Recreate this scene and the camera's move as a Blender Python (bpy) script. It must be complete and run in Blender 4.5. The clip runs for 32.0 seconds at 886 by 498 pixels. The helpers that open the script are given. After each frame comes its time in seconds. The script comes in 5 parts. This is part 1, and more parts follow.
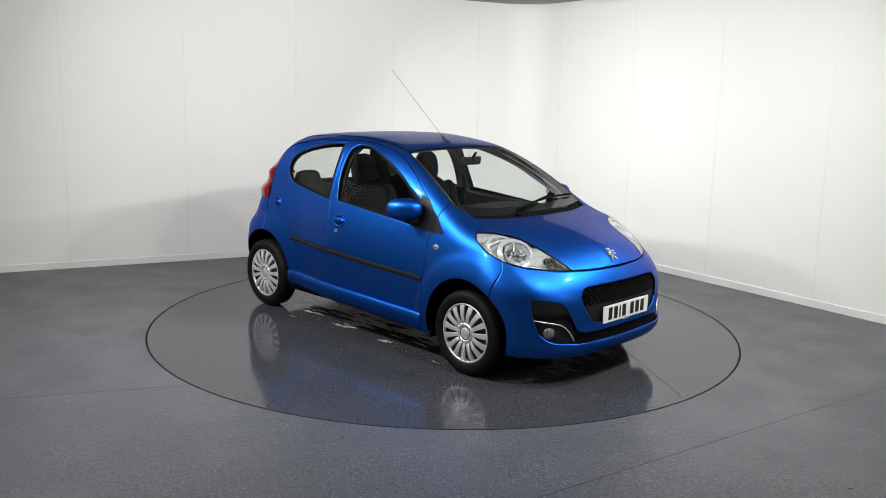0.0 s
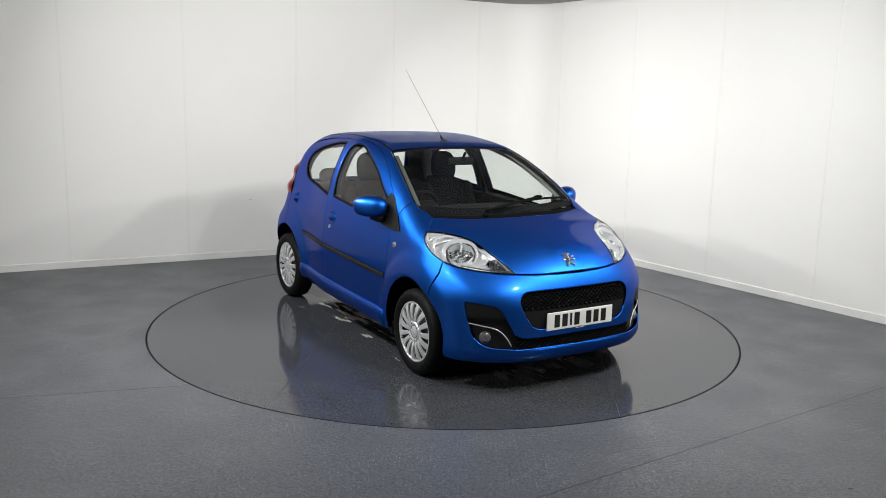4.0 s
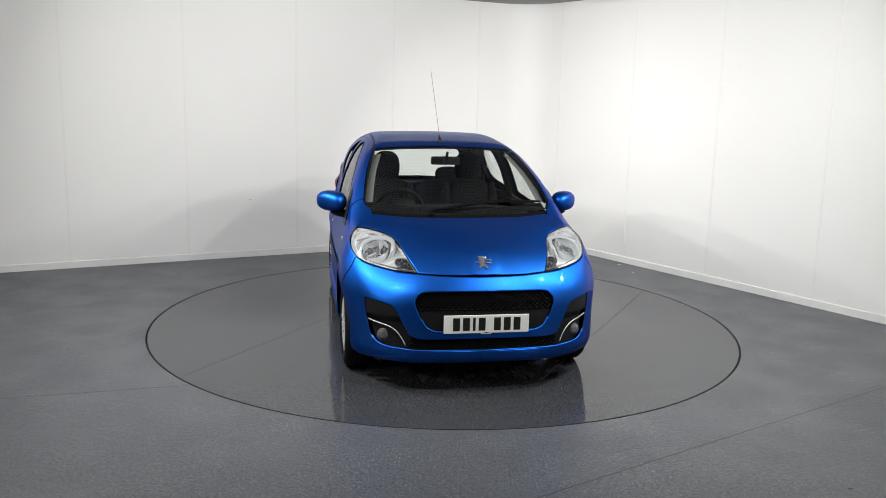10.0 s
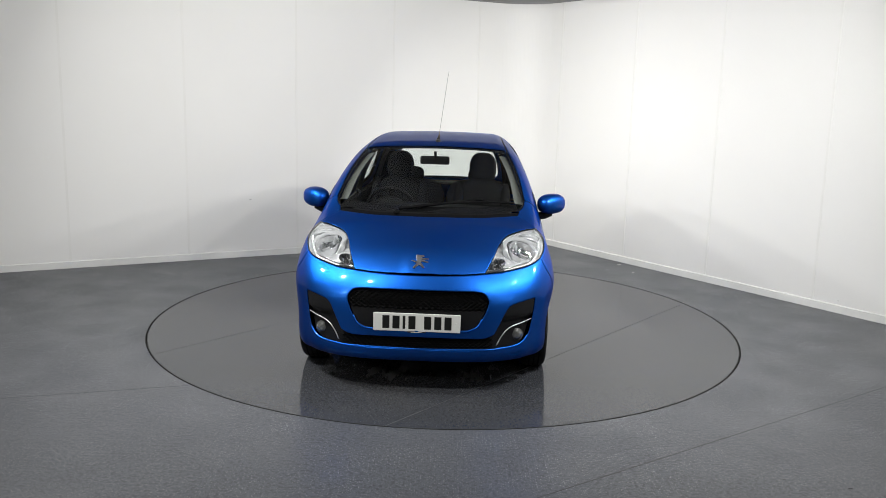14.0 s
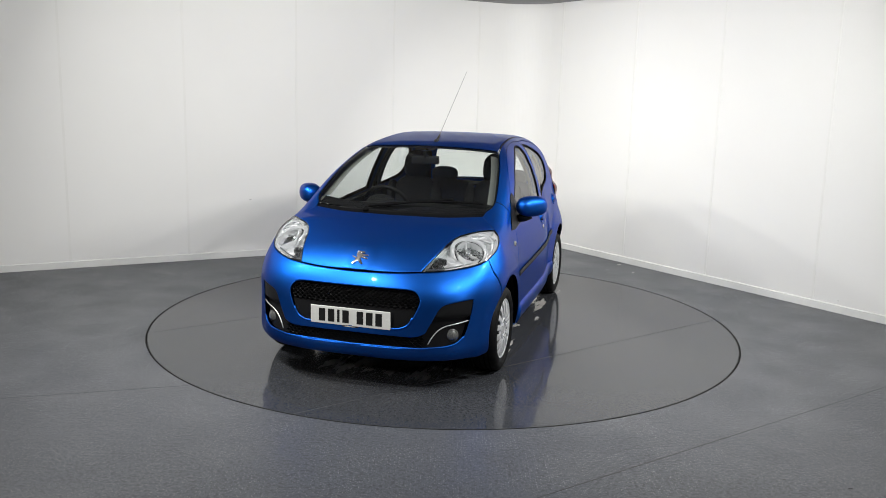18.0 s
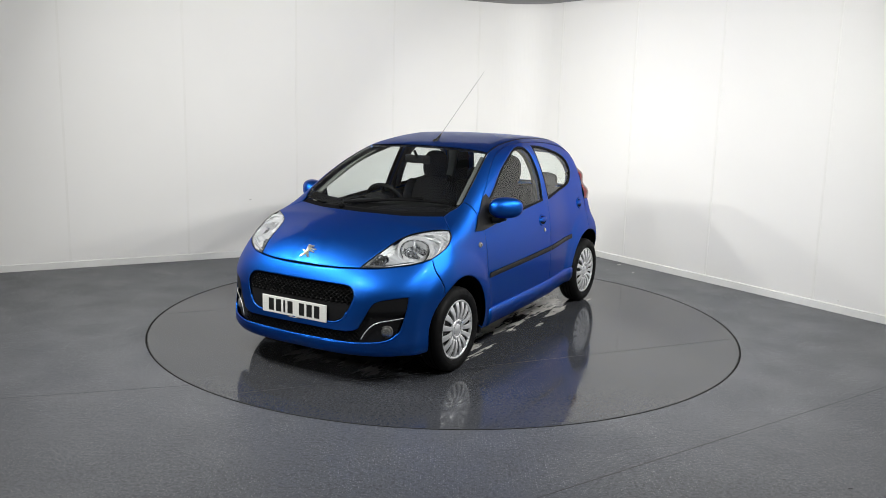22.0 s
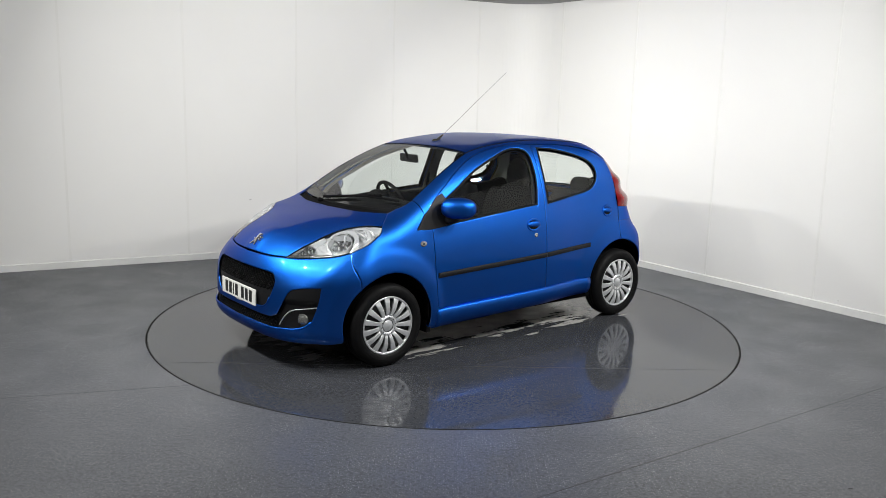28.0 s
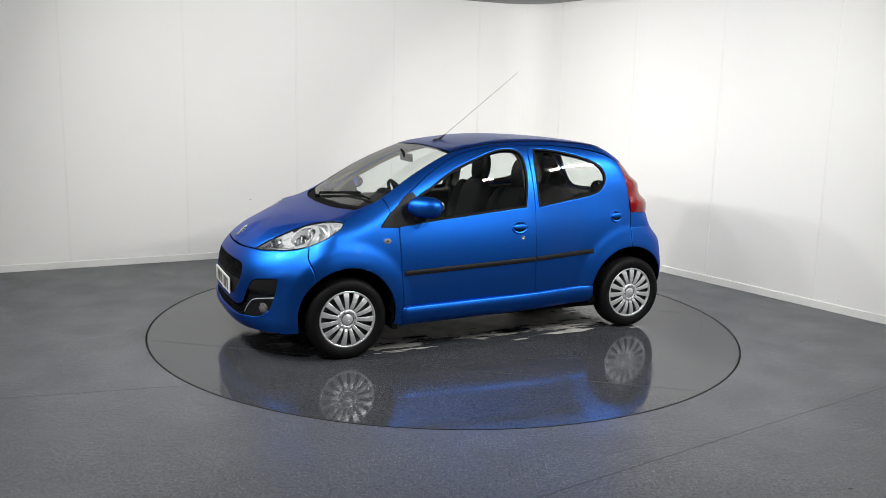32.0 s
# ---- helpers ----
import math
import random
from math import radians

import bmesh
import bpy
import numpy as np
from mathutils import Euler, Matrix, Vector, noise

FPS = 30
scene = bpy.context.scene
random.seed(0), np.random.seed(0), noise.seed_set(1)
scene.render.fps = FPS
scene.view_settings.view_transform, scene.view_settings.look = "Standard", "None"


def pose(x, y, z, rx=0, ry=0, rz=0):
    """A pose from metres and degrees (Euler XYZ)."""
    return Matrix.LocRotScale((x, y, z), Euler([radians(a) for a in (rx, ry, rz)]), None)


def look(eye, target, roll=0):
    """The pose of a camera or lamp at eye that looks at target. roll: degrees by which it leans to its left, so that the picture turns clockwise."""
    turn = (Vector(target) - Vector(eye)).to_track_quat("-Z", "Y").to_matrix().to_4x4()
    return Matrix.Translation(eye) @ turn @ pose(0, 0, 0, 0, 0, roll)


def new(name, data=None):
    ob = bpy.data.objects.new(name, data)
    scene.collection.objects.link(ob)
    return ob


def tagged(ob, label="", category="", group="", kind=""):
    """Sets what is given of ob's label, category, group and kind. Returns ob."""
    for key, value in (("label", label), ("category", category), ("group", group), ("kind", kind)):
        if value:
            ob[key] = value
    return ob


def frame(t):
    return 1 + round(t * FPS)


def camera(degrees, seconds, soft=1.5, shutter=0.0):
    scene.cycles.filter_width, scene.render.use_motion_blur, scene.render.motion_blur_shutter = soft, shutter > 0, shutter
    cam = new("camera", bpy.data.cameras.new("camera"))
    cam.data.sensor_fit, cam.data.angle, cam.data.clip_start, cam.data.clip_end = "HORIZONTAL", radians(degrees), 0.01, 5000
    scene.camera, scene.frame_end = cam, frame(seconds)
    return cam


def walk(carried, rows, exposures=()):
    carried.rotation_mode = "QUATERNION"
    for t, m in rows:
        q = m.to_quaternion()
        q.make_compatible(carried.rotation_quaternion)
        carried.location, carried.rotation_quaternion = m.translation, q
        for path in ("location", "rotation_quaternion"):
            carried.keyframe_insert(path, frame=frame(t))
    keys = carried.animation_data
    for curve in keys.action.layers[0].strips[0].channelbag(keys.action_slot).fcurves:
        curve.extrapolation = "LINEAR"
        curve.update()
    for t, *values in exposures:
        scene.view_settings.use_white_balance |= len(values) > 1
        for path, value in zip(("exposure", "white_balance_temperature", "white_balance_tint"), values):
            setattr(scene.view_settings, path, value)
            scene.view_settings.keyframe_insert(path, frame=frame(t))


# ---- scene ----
from mathutils.geometry import delaunay_2d_cdt

EYE, AIM = (0.0, -6.535, 1.778), (-0.0165, -0.635, 0.691)
cam = camera(55.65, 32.0, soft=0.4)
walk(cam, [(0, look(EYE, AIM, 1.41)), (32, look(EYE, AIM, 1.41))], [(0, 0.0), (32, 0.0)])

# ---- light: flood panels round the turntable and added fills, no daylight ----
world = bpy.data.worlds.new("world")
scene.world = world
world.use_nodes = True
world.node_tree.nodes["Background"].inputs["Color"].default_value = (0.9, 0.95, 1.0, 1)
world.node_tree.nodes["Background"].inputs["Strength"].default_value = 0.02


def flood(x, y, z, aim, power, wide, high, colour=(0.99, 0.99, 0.955), spread=180):
    data = bpy.data.lights.new("flood_or_fill_light", "AREA")
    data.shape, data.size, data.size_y, data.energy, data.color, data.spread = "RECTANGLE", wide, high, power, colour, math.radians(spread)
    ob = new("flood_or_fill_light", data)
    ob.matrix_world = look((x, y, z), aim)
    return ob


# an arc of ceiling floods over each front quarter; then added fills: one washes the corner, two behind
LAMPS = [(3.10, -0.85, 54), (2.30, -1.75, 64), (1.54, -2.85, 62), (-3.10, -0.85, 68), (-2.30, -1.75, 66), (-1.54, -2.85, 66), (-0.10, 0.70, 33), (4.6, -5.4, 45), (-4.6, -5.0, 66)]
for lx, ly, watts in LAMPS:
    if ly < 0:
        flood(lx, ly, 2.76, (lx * 0.1, ly * 0.1, 1.40), watts, 0.12, 0.09)
    else:
        flood(lx, ly, 2.76, (1.9, 3.0, 0.0), watts, 0.12, 0.09, spread=112)


# ---- materials ----
def material(name, colour, rough=0.5, metal=0.0, **more):
    m = bpy.data.materials.new(name)
    m.use_nodes = True
    b = m.node_tree.nodes["Principled BSDF"]
    b.inputs["Base Color"].default_value = (*colour, 1)
    b.inputs["Roughness"].default_value = rough
    b.inputs["Metallic"].default_value = metal
    for key, value in more.items():
        b.inputs[key.replace("_", " ")].default_value = value
    return m


def node(m, kind, **settings):
    n = m.node_tree.nodes.new(kind)
    for key, value in settings.items():
        n.inputs[key.replace("_", " ")].default_value = value
    return n


def wire(m, a, out, b, to):
    m.node_tree.links.new(a.outputs[out], b.inputs[to])


def grain(m, scale, low, high, detail=3.0, to="Base Color", where="Object"):
    """Noise between two values, on the base colour or on the roughness."""
    b = m.node_tree.nodes["Principled BSDF"]
    co, nz, ramp = node(m, "ShaderNodeTexCoord"), node(m, "ShaderNodeTexNoise", Scale=scale, Detail=detail), node(m, "ShaderNodeValToRGB")
    ramp.color_ramp.elements[0].position, ramp.color_ramp.elements[1].position = 0.32, 0.68
    for e, v in zip(ramp.color_ramp.elements, (low, high)):
        e.color = (*v, 1) if isinstance(v, tuple) else (v, v, v, 1)
    wire(m, co, where, nz, "Vector")
    wire(m, nz, "Fac", ramp, "Fac")
    wire(m, ramp, "Color", b, to)
    return ramp


def relief(m, scale, strength, distance=0.002, detail=2.0):
    b = m.node_tree.nodes["Principled BSDF"]
    co, nz, bump = node(m, "ShaderNodeTexCoord"), node(m, "ShaderNodeTexNoise", Scale=scale, Detail=detail), node(m, "ShaderNodeBump", Strength=strength, Distance=distance)
    wire(m, co, "Object", nz, "Vector")
    wire(m, nz, "Fac", bump, "Height")
    wire(m, bump, "Normal", b, "Normal")


WALL_WHITE = material("wall_white", (0.80, 0.79, 0.77), 0.55)
grain(WALL_WHITE, 0.8, (0.79, 0.78, 0.765), (0.815, 0.805, 0.79))
relief(WALL_WHITE, 3.0, 0.06, 0.01)
CEILING_GREY = material("ceiling_grey", (0.31, 0.31, 0.31), 0.85)
grain(CEILING_GREY, 1.2, (0.29, 0.29, 0.29), (0.33, 0.33, 0.33))
STRIP_WHITE = material("strip_white", (0.70, 0.69, 0.67), 0.45)
grain(STRIP_WHITE, 4.0, (0.765, 0.755, 0.735), (0.795, 0.785, 0.765))
# grey of the unseen closing walls, set low to darken reflections
UNSEEN_GREY = material("unseen_grey", (0.30, 0.30, 0.30), 0.7)
grain(UNSEEN_GREY, 1.5, (0.28, 0.28, 0.28), (0.32, 0.32, 0.32))
SKIRT_WHITE = material("skirt_white", (0.74, 0.735, 0.72), 0.5)
grain(SKIRT_WHITE, 5.0, (0.72, 0.715, 0.70), (0.77, 0.765, 0.75))


def mapped(m, source, low, high, to_low, to_high):
    r = node(m, "ShaderNodeMapRange", From_Min=low, From_Max=high, To_Min=to_low, To_Max=to_high)
    m.node_tree.links.new(source, r.inputs["Value"])
    return r.outputs["Result"]


def sums(m, kind, a, b):
    n = node(m, "ShaderNodeMath")
    n.operation = kind
    for i, v in enumerate((a, b)):
        if isinstance(v, (int, float)):
            n.inputs[i].default_value = v
        else:
            m.node_tree.links.new(v, n.inputs[i])
    return n.outputs[0]


def blend(m, fac, a, b):
    n = node(m, "ShaderNodeMix")
    n.data_type = "RGBA"
    m.node_tree.links.new(fac, n.inputs[0])
    for i, v in ((6, a), (7, b)):
        if isinstance(v, tuple):
            n.inputs[i].default_value = (*v, 1)
        else:
            m.node_tree.links.new(v, n.inputs[i])
    return n.outputs[2]


def vinyl(name, rough_low, rough_high, grit, bumpy, tone, splash=False):
    """Grey sheet vinyl with pale and dark chips in it; on the turntable also a dried splash with ragged edges."""
    m = material(name, (0.075, 0.078, 0.084), 0.3, 0.0, Specular_IOR_Level=0.36)
    b = m.node_tree.nodes["Principled BSDF"]
    co = node(m, "ShaderNodeTexCoord")
    noises = {}
    for key, scale, detail in (("cloud", 1.3, 4.0), ("fine", 190.0, 3.0), ("coarse", 58.0, 3.0), ("patch", 3.2, 4.0), ("stain", 0.9, 6.0), ("wet", 2.2, 5.0), ("smear", 7.0, 6.0)):
        noises[key] = node(m, "ShaderNodeTexNoise", Scale=scale, Detail=detail)
        wire(m, co, "Object", noises[key], "Vector")
    out = {k: n.outputs["Fac"] for k, n in noises.items()}

    def chips(scale, share, size):
        """Small round chips: one in every so many cells."""
        cell, pick = node(m, "ShaderNodeTexVoronoi", Scale=scale), node(m, "ShaderNodeSeparateColor")
        cell.voronoi_dimensions = "2D"
        wire(m, co, "Object", cell, "Vector")
        wire(m, cell, "Color", pick, "Color")
        dot = mapped(m, cell.outputs["Distance"], size, size * 0.55, 0, 1)
        return sums(m, "MULTIPLY", dot, mapped(m, pick.outputs["Red"], 1 - share, 1 - share + 0.02, 0, 1))

    colour = blend(m, mapped(m, out["cloud"], 0.3, 0.7, 0, 1), tuple(tone * c for c in (0.050, 0.0535, 0.0630)), tuple(tone * c for c in (0.068, 0.0715, 0.0830)))
    colour = blend(m, mapped(m, out["stain"], 0.55, 0.80, 0, 0.45), colour, (0.066, 0.062, 0.054))
    colour = blend(m, mapped(m, out["coarse"], 0.42, 0.60, 0, grit * 0.75), colour, tuple(tone * c for c in (0.108, 0.114, 0.130)))
    colour = blend(m, mapped(m, out["fine"], 0.44, 0.62, 0, grit * 0.6), colour, tuple(tone * c for c in (0.132, 0.138, 0.152)))
    colour = blend(m, mapped(m, out["coarse"], 0.47, 0.36, 0, grit * 0.7), colour, tuple(tone * c for c in (0.034, 0.036, 0.043)))
    colour = blend(m, mapped(m, out["fine"], 0.46, 0.36, 0, grit * 0.8), colour, (0.026, 0.028, 0.033))
    colour = blend(m, sums(m, "MULTIPLY", chips(85.0, 0.30, 0.20), grit * 0.85), colour, (0.016, 0.017, 0.020))
    worn = mapped(m, out["patch"], 0.36, 0.66, 0.35, 1.0)
    for scale, share, size in ((46.0, 0.24, 0.15), (90.0, 0.34, 0.20)):
        colour = blend(m, sums(m, "MULTIPLY", sums(m, "MULTIPLY", chips(scale, share, size), worn), grit), colour, (0.46, 0.47, 0.48))
    rough = mapped(m, out["wet"], 0.35, 0.65, rough_low, rough_high)
    if splash:
        rough = sums(m, "ADD", rough, mapped(m, out["smear"], 0.50, 0.78, 0.0, 0.05))
        sep = node(m, "ShaderNodeSeparateXYZ")
        wire(m, co, "Object", sep, "Vector")
        turn = node(m, "ShaderNodeMapping")
        turn.inputs["Rotation"].default_value = (0, 0, 0.9)
        turn.inputs["Scale"].default_value = (1.6, 9.0, 1.0)
        wire(m, co, "Object", turn, "Vector")
        rag, big = node(m, "ShaderNodeTexNoise", Scale=1.6, Detail=7.0, Roughness=0.62), node(m, "ShaderNodeTexNoise", Scale=3.0, Detail=3.0)
        wire(m, turn, "Vector", rag, "Vector")
        wire(m, co, "Object", big, "Vector")
        y = sums(m, "ABSOLUTE", sums(m, "ADD", sep.outputs["Y"], 0.03), 0)
        jag = sums(m, "ADD", mapped(m, rag.outputs["Fac"], 0.3, 0.7, -0.30, 0.30), mapped(m, big.outputs["Fac"], 0.3, 0.7, -0.14, 0.14))
        film = blend(m, mapped(m, out["smear"], 0.35, 0.65, 0, 1), (0.44, 0.425, 0.40), (0.62, 0.60, 0.57))
        # a thick dried film amidships, a thinner one under the engine
        for mid, half, wide, thick in ((0.22, 1.12, 0.30, 0.10), (-0.17, 0.98, 0.54, 0.80)):
            x = sums(m, "ABSOLUTE", sums(m, "SUBTRACT", sep.outputs["X"], mid), 0)
            edge = sums(m, "ADD", sums(m, "MINIMUM", sums(m, "SUBTRACT", half, x), sums(m, "SUBTRACT", wide, y)), jag)
            mask = mapped(m, edge, -0.015, 0.045, 0, thick)
            rim = sums(m, "MULTIPLY", mapped(m, edge, -0.004, 0.012, 0, 1), mapped(m, edge, 0.012, 0.030, 1, 0))
            colour = blend(m, mask, colour, film)
            colour = blend(m, sums(m, "MULTIPLY", rim, thick * 0.8), colour, (0.50, 0.49, 0.47))
            rough = sums(m, "ADD", rough, sums(m, "MULTIPLY", mask, 0.12))
    m.node_tree.links.new(colour, b.inputs["Base Color"])
    m.node_tree.links.new(rough, b.inputs["Roughness"])
    bump = node(m, "ShaderNodeBump", Strength=bumpy, Distance=0.001)
    wire(m, noises["fine"], "Fac", bump, "Height")
    wire(m, bump, "Normal", b, "Normal")
    return m


FLOOR_VINYL = vinyl("floor_vinyl", 0.34, 0.46, 1.0, 0.03, 1.0)
TABLE_VINYL = vinyl("table_vinyl", 0.050, 0.12, 0.26, 0.006, 0.66, True)
TABLE_VINYL.node_tree.nodes["Principled BSDF"].inputs["Specular IOR Level"].default_value = 0.24
GAP_BLACK = material("gap_black", (0.012, 0.012, 0.012), 0.7)
SCUFF_GREY = material("scuff_grey", (0.56, 0.55, 0.54), 0.7)
SEAM = material("seam", (0.03, 0.031, 0.033), 0.5)


# ---- building blocks ----
def mesh_object(name, bm, mat, parent=None, label="", smooth=False):
    me = bpy.data.meshes.new(name)
    bm.to_mesh(me)
    bm.free()
    if smooth:
        for p in me.polygons:
            p.use_smooth = True
    for m in mat if isinstance(mat, (list, tuple)) else [mat]:
        me.materials.append(m)
    ob = new(name, me)
    ob.parent = parent
    if label:
        tagged(ob, label)
    return ob


def part(name, bm, mat, parent, label="", smooth=False):
    return mesh_object(name, bm, mat, parent, label, smooth)


def slab(points, thick, z0=None):
    """A plate over a flat polygon of (x, y), from z0 up by thick."""
    bm = bmesh.new()
    low = [bm.verts.new((x, y, z0)) for x, y in points]
    high = [bm.verts.new((x, y, z0 + thick)) for x, y in points]
    bm.faces.new(high)
    bm.faces.new(low[::-1])
    n = len(points)
    for i in range(n):
        bm.faces.new((low[i], low[(i + 1) % n], high[(i + 1) % n], high[i]))
    bmesh.ops.recalc_face_normals(bm, faces=bm.faces)
    return bm


def ring_slab(r0, r1, z0, z1, steps=160):
    bm = bmesh.new()
    rows = []
    for r, z in ((r0, z0), (r0, z1), (r1, z1), (r1, z0)):
        rows.append([bm.verts.new((r * math.cos(2 * math.pi * i / steps), r * math.sin(2 * math.pi * i / steps), z)) for i in range(steps)])
    for k in range(4):
        a, b = rows[k], rows[(k + 1) % 4]
        for i in range(steps):
            j = (i + 1) % steps
            bm.faces.new((a[i], a[j], b[j], b[i]))
    bmesh.ops.recalc_face_normals(bm, faces=bm.faces)
    return bm


def box(x0, y0, z0, x1, y1, z1, bevel=0.0, seg=2):
    bm = bmesh.new()
    bmesh.ops.create_cube(bm, size=1, matrix=Matrix.LocRotScale(((x0 + x1) / 2, (y0 + y1) / 2, (z0 + z1) / 2), None, (x1 - x0, y1 - y0, z1 - z0)))
    if bevel:
        bmesh.ops.bevel(bm, geom=bm.edges[:], offset=bevel, segments=seg, affect="EDGES", profile=0.5)
    return bm


def setting(name, bm, mat, label, category, parent=None):
    return tagged(mesh_object(name, bm, mat, parent), label, category, kind="structure")


# ---- the room: two long white walls that meet in a rounded corner ----
TABLE_R = 2.2515
WALL_TOP = 2.853
CORNER = Vector((0.97, 3.97, 0))
LEFT_WAY, RIGHT_WAY = Vector((-0.889, -0.458, 0)).normalized(), Vector((0.579, -0.815, 0)).normalized()
BEND = 0.5


def wall_line():
    """The inner face in plan, with running length, from the far left end round the corner to the far right end."""
    half = LEFT_WAY.angle(RIGHT_WAY) / 2
    back = BEND / math.tan(half)
    a, b = CORNER + LEFT_WAY * back, CORNER + RIGHT_WAY * back
    mid = CORNER + (LEFT_WAY + RIGHT_WAY).normalized() * (BEND / math.sin(half))
    pts = [CORNER + LEFT_WAY * 8.2]
    turn = math.pi - 2 * half
    for i in range(17):
        u = a - mid
        pts.append(mid + Matrix.Rotation(-turn * i / 16, 3, "Z") @ u)
    pts.append(CORNER + RIGHT_WAY * 8.0)
    return pts


LINE = wall_line()


def run_wall(pts, inner, outer, z0, z1, top_round=0.0):
    """A strip along the wall's line, between two distances out from its inner face into the room."""
    bm = bmesh.new()
    rows = []
    n = len(pts)
    for i, p in enumerate(pts):
        d = (pts[min(i + 1, n - 1)] - pts[max(i - 1, 0)]).normalized()
        nrm = Vector((d.y, -d.x, 0))
        prof = [(inner, z0), (outer, z0), (outer, z1 - top_round), (outer - top_round, z1), (inner, z1)] if top_round else [(inner, z0), (outer, z0), (outer, z1), (inner, z1)]
        rows.append([bm.verts.new(p + nrm * o + Vector((0, 0, z))) for o, z in prof])
    m = len(rows[0])
    for a, b in zip(rows, rows[1:]):
        for k in range(m):
            bm.faces.new((a[k], a[(k + 1) % m], b[(k + 1) % m], b[k]))
    bm.faces.new(rows[0])
    bm.faces.new(rows[-1][::-1])
    bmesh.ops.recalc_face_normals(bm, faces=bm.faces)
    return bm


back_wall = setting("wall_cyclorama", run_wall(LINE, -0.12, -0.012, 0, WALL_TOP + 0.35), WALL_WHITE, "white painted board wall bent round the corner", "wall")


def cut_line(s0, s1):
    """The stretch of the wall's line between two running lengths from the corner, left below nought."""
    lens = [0.0]
    for a, b in zip(LINE, LINE[1:]):
        lens.append(lens[-1] + (b - a).length)
    mid = (lens[1] + lens[-2]) / 2
    xs = np.array(lens) - mid
    at = lambda s: Vector([np.interp(s, xs, [p[k] for p in LINE]) for k in range(3)])
    return [at(s0)] + [p for p, x in zip(LINE, xs) if s0 + 0.01 < x < s1 - 0.01] + [at(s1)]


SEAMS = [-6.32, -5.17, -4.03, -2.86, -1.726, -0.63, 0.49, 1.628, 2.73, 3.885, 5.03, 6.18]
for s0, s1 in zip(SEAMS, SEAMS[1:]):
    part("panel", run_wall(cut_line(s0 + 0.002, s1 - 0.002), -0.0125, 0.0, 0.02, WALL_TOP), WALL_WHITE, back_wall)
for s in SEAMS[1:-1]:
    part("cover_strip", run_wall(cut_line(s - 0.011, s + 0.011), -0.002, 0.0035, 0.070, WALL_TOP), STRIP_WHITE, back_wall)
setting("baseboard", run_wall(LINE, -0.011, 0.012, 0.0, 0.070, 0.006), SKIRT_WHITE, "white painted skirting board along the wall", "skirting")

L_END, R_END = LINE[0], LINE[-1]
# closing walls added out of view, to shape what the paint reflects
wall_plan = [(L_END, Vector((L_END.x, -9.5, 0))), (Vector((L_END.x, -9.5, 0)), Vector((R_END.x, -9.5, 0))), (Vector((R_END.x, -9.5, 0)), R_END)]
for nm, (a, b) in zip(("unseen_wall_west", "unseen_wall_south", "unseen_wall_east"), wall_plan):
    setting(nm, run_wall([b, a], -0.12, 0.0, 0, WALL_TOP + 0.35), UNSEEN_GREY, "unseen grey closing wall added to keep reflections dark", "wall")
setting("ceiling", slab([(L_END.x - 0.2, -9.7), (R_END.x + 0.2, -9.7), (R_END.x + 0.2, 4.6), (L_END.x - 0.2, 4.6)], 0.1, WALL_TOP + 0.004), CEILING_GREY, "plain grey studio ceiling", "ceiling")


def floor_sheet():
    """The floor round the turntable's hole."""
    bm = bmesh.new()
    n, r = 192, TABLE_R + 0.0115
    x0, x1, y0, y1 = L_END.x - 0.2, R_END.x + 0.2, -9.7, 4.6
    inner, outer, deep = [], [], []
    for i in range(n):
        a = 2 * math.pi * (i + 0.5) / n
        c, s = math.cos(a), math.sin(a)
        inner.append(bm.verts.new((r * c, r * s, 0)))
        deep.append(bm.verts.new((r * c, r * s, -0.05)))
        k = min((x1 if c > 0 else x0) / c, (y1 if s > 0 else y0) / s)
        outer.append(bm.verts.new((k * c, k * s, 0)))
    for i in range(n):
        j = (i + 1) % n
        bm.faces.new((inner[i], outer[i], outer[j], inner[j]))
        bm.faces.new((deep[i], inner[i], inner[j], deep[j]))
    return bm


floor = setting("floor", floor_sheet(), FLOOR_VINYL, "grey speckled vinyl studio floor", "floor")
# black ring and pit bottom put the gap's shade into the colour
part("rim", ring_slab(TABLE_R + 0.0085, TABLE_R + 0.0112, -0.05, -0.0006), GAP_BLACK, floor, "black ring added for the dark gap round the turntable")
setting("pit", slab([(2.5 * math.cos(a * math.pi / 24), 2.5 * math.sin(a * math.pi / 24)) for a in range(48)], 0.02, -0.075), GAP_BLACK, "black bottom under the turntable", "floor")


def strip(a, b, wide, z0, thick):
    a, b = Vector(a), Vector(b)
    n = Vector((-(b - a).y, (b - a).x)).normalized() * wide / 2
    return slab([tuple(a + n), tuple(a - n), tuple(b - n), tuple(b + n)], thick, z0)


for a, b in (((0.2, -3.18), (4.6, -0.18)), ((-5.5, -2.85), (-1.536, -1.675))):
    setting("floor_seam", strip(a, b, 0.006, -0.001, 0.0014), SEAM, "dark welded seam in the vinyl floor", "floor seam")


# ---- lamp housings under the ceiling, out of view, added fills included ----
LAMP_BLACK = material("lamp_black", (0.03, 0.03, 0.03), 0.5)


def flood_or_fill_lamp(x, y):
    lamp = tagged(mesh_object("flood_or_fill_lamp", box(-0.20, -0.14, 0.012, 0.20, 0.14, 0.060, 0.012, 2), LAMP_BLACK), "unseen flat black rectangular housing of a ceiling flood or added fill", "flood lamp", "ceiling flood lamps")
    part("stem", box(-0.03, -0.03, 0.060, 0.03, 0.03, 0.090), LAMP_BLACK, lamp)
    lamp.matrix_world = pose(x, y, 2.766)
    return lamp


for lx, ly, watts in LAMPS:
    flood_or_fill_lamp(lx, ly)


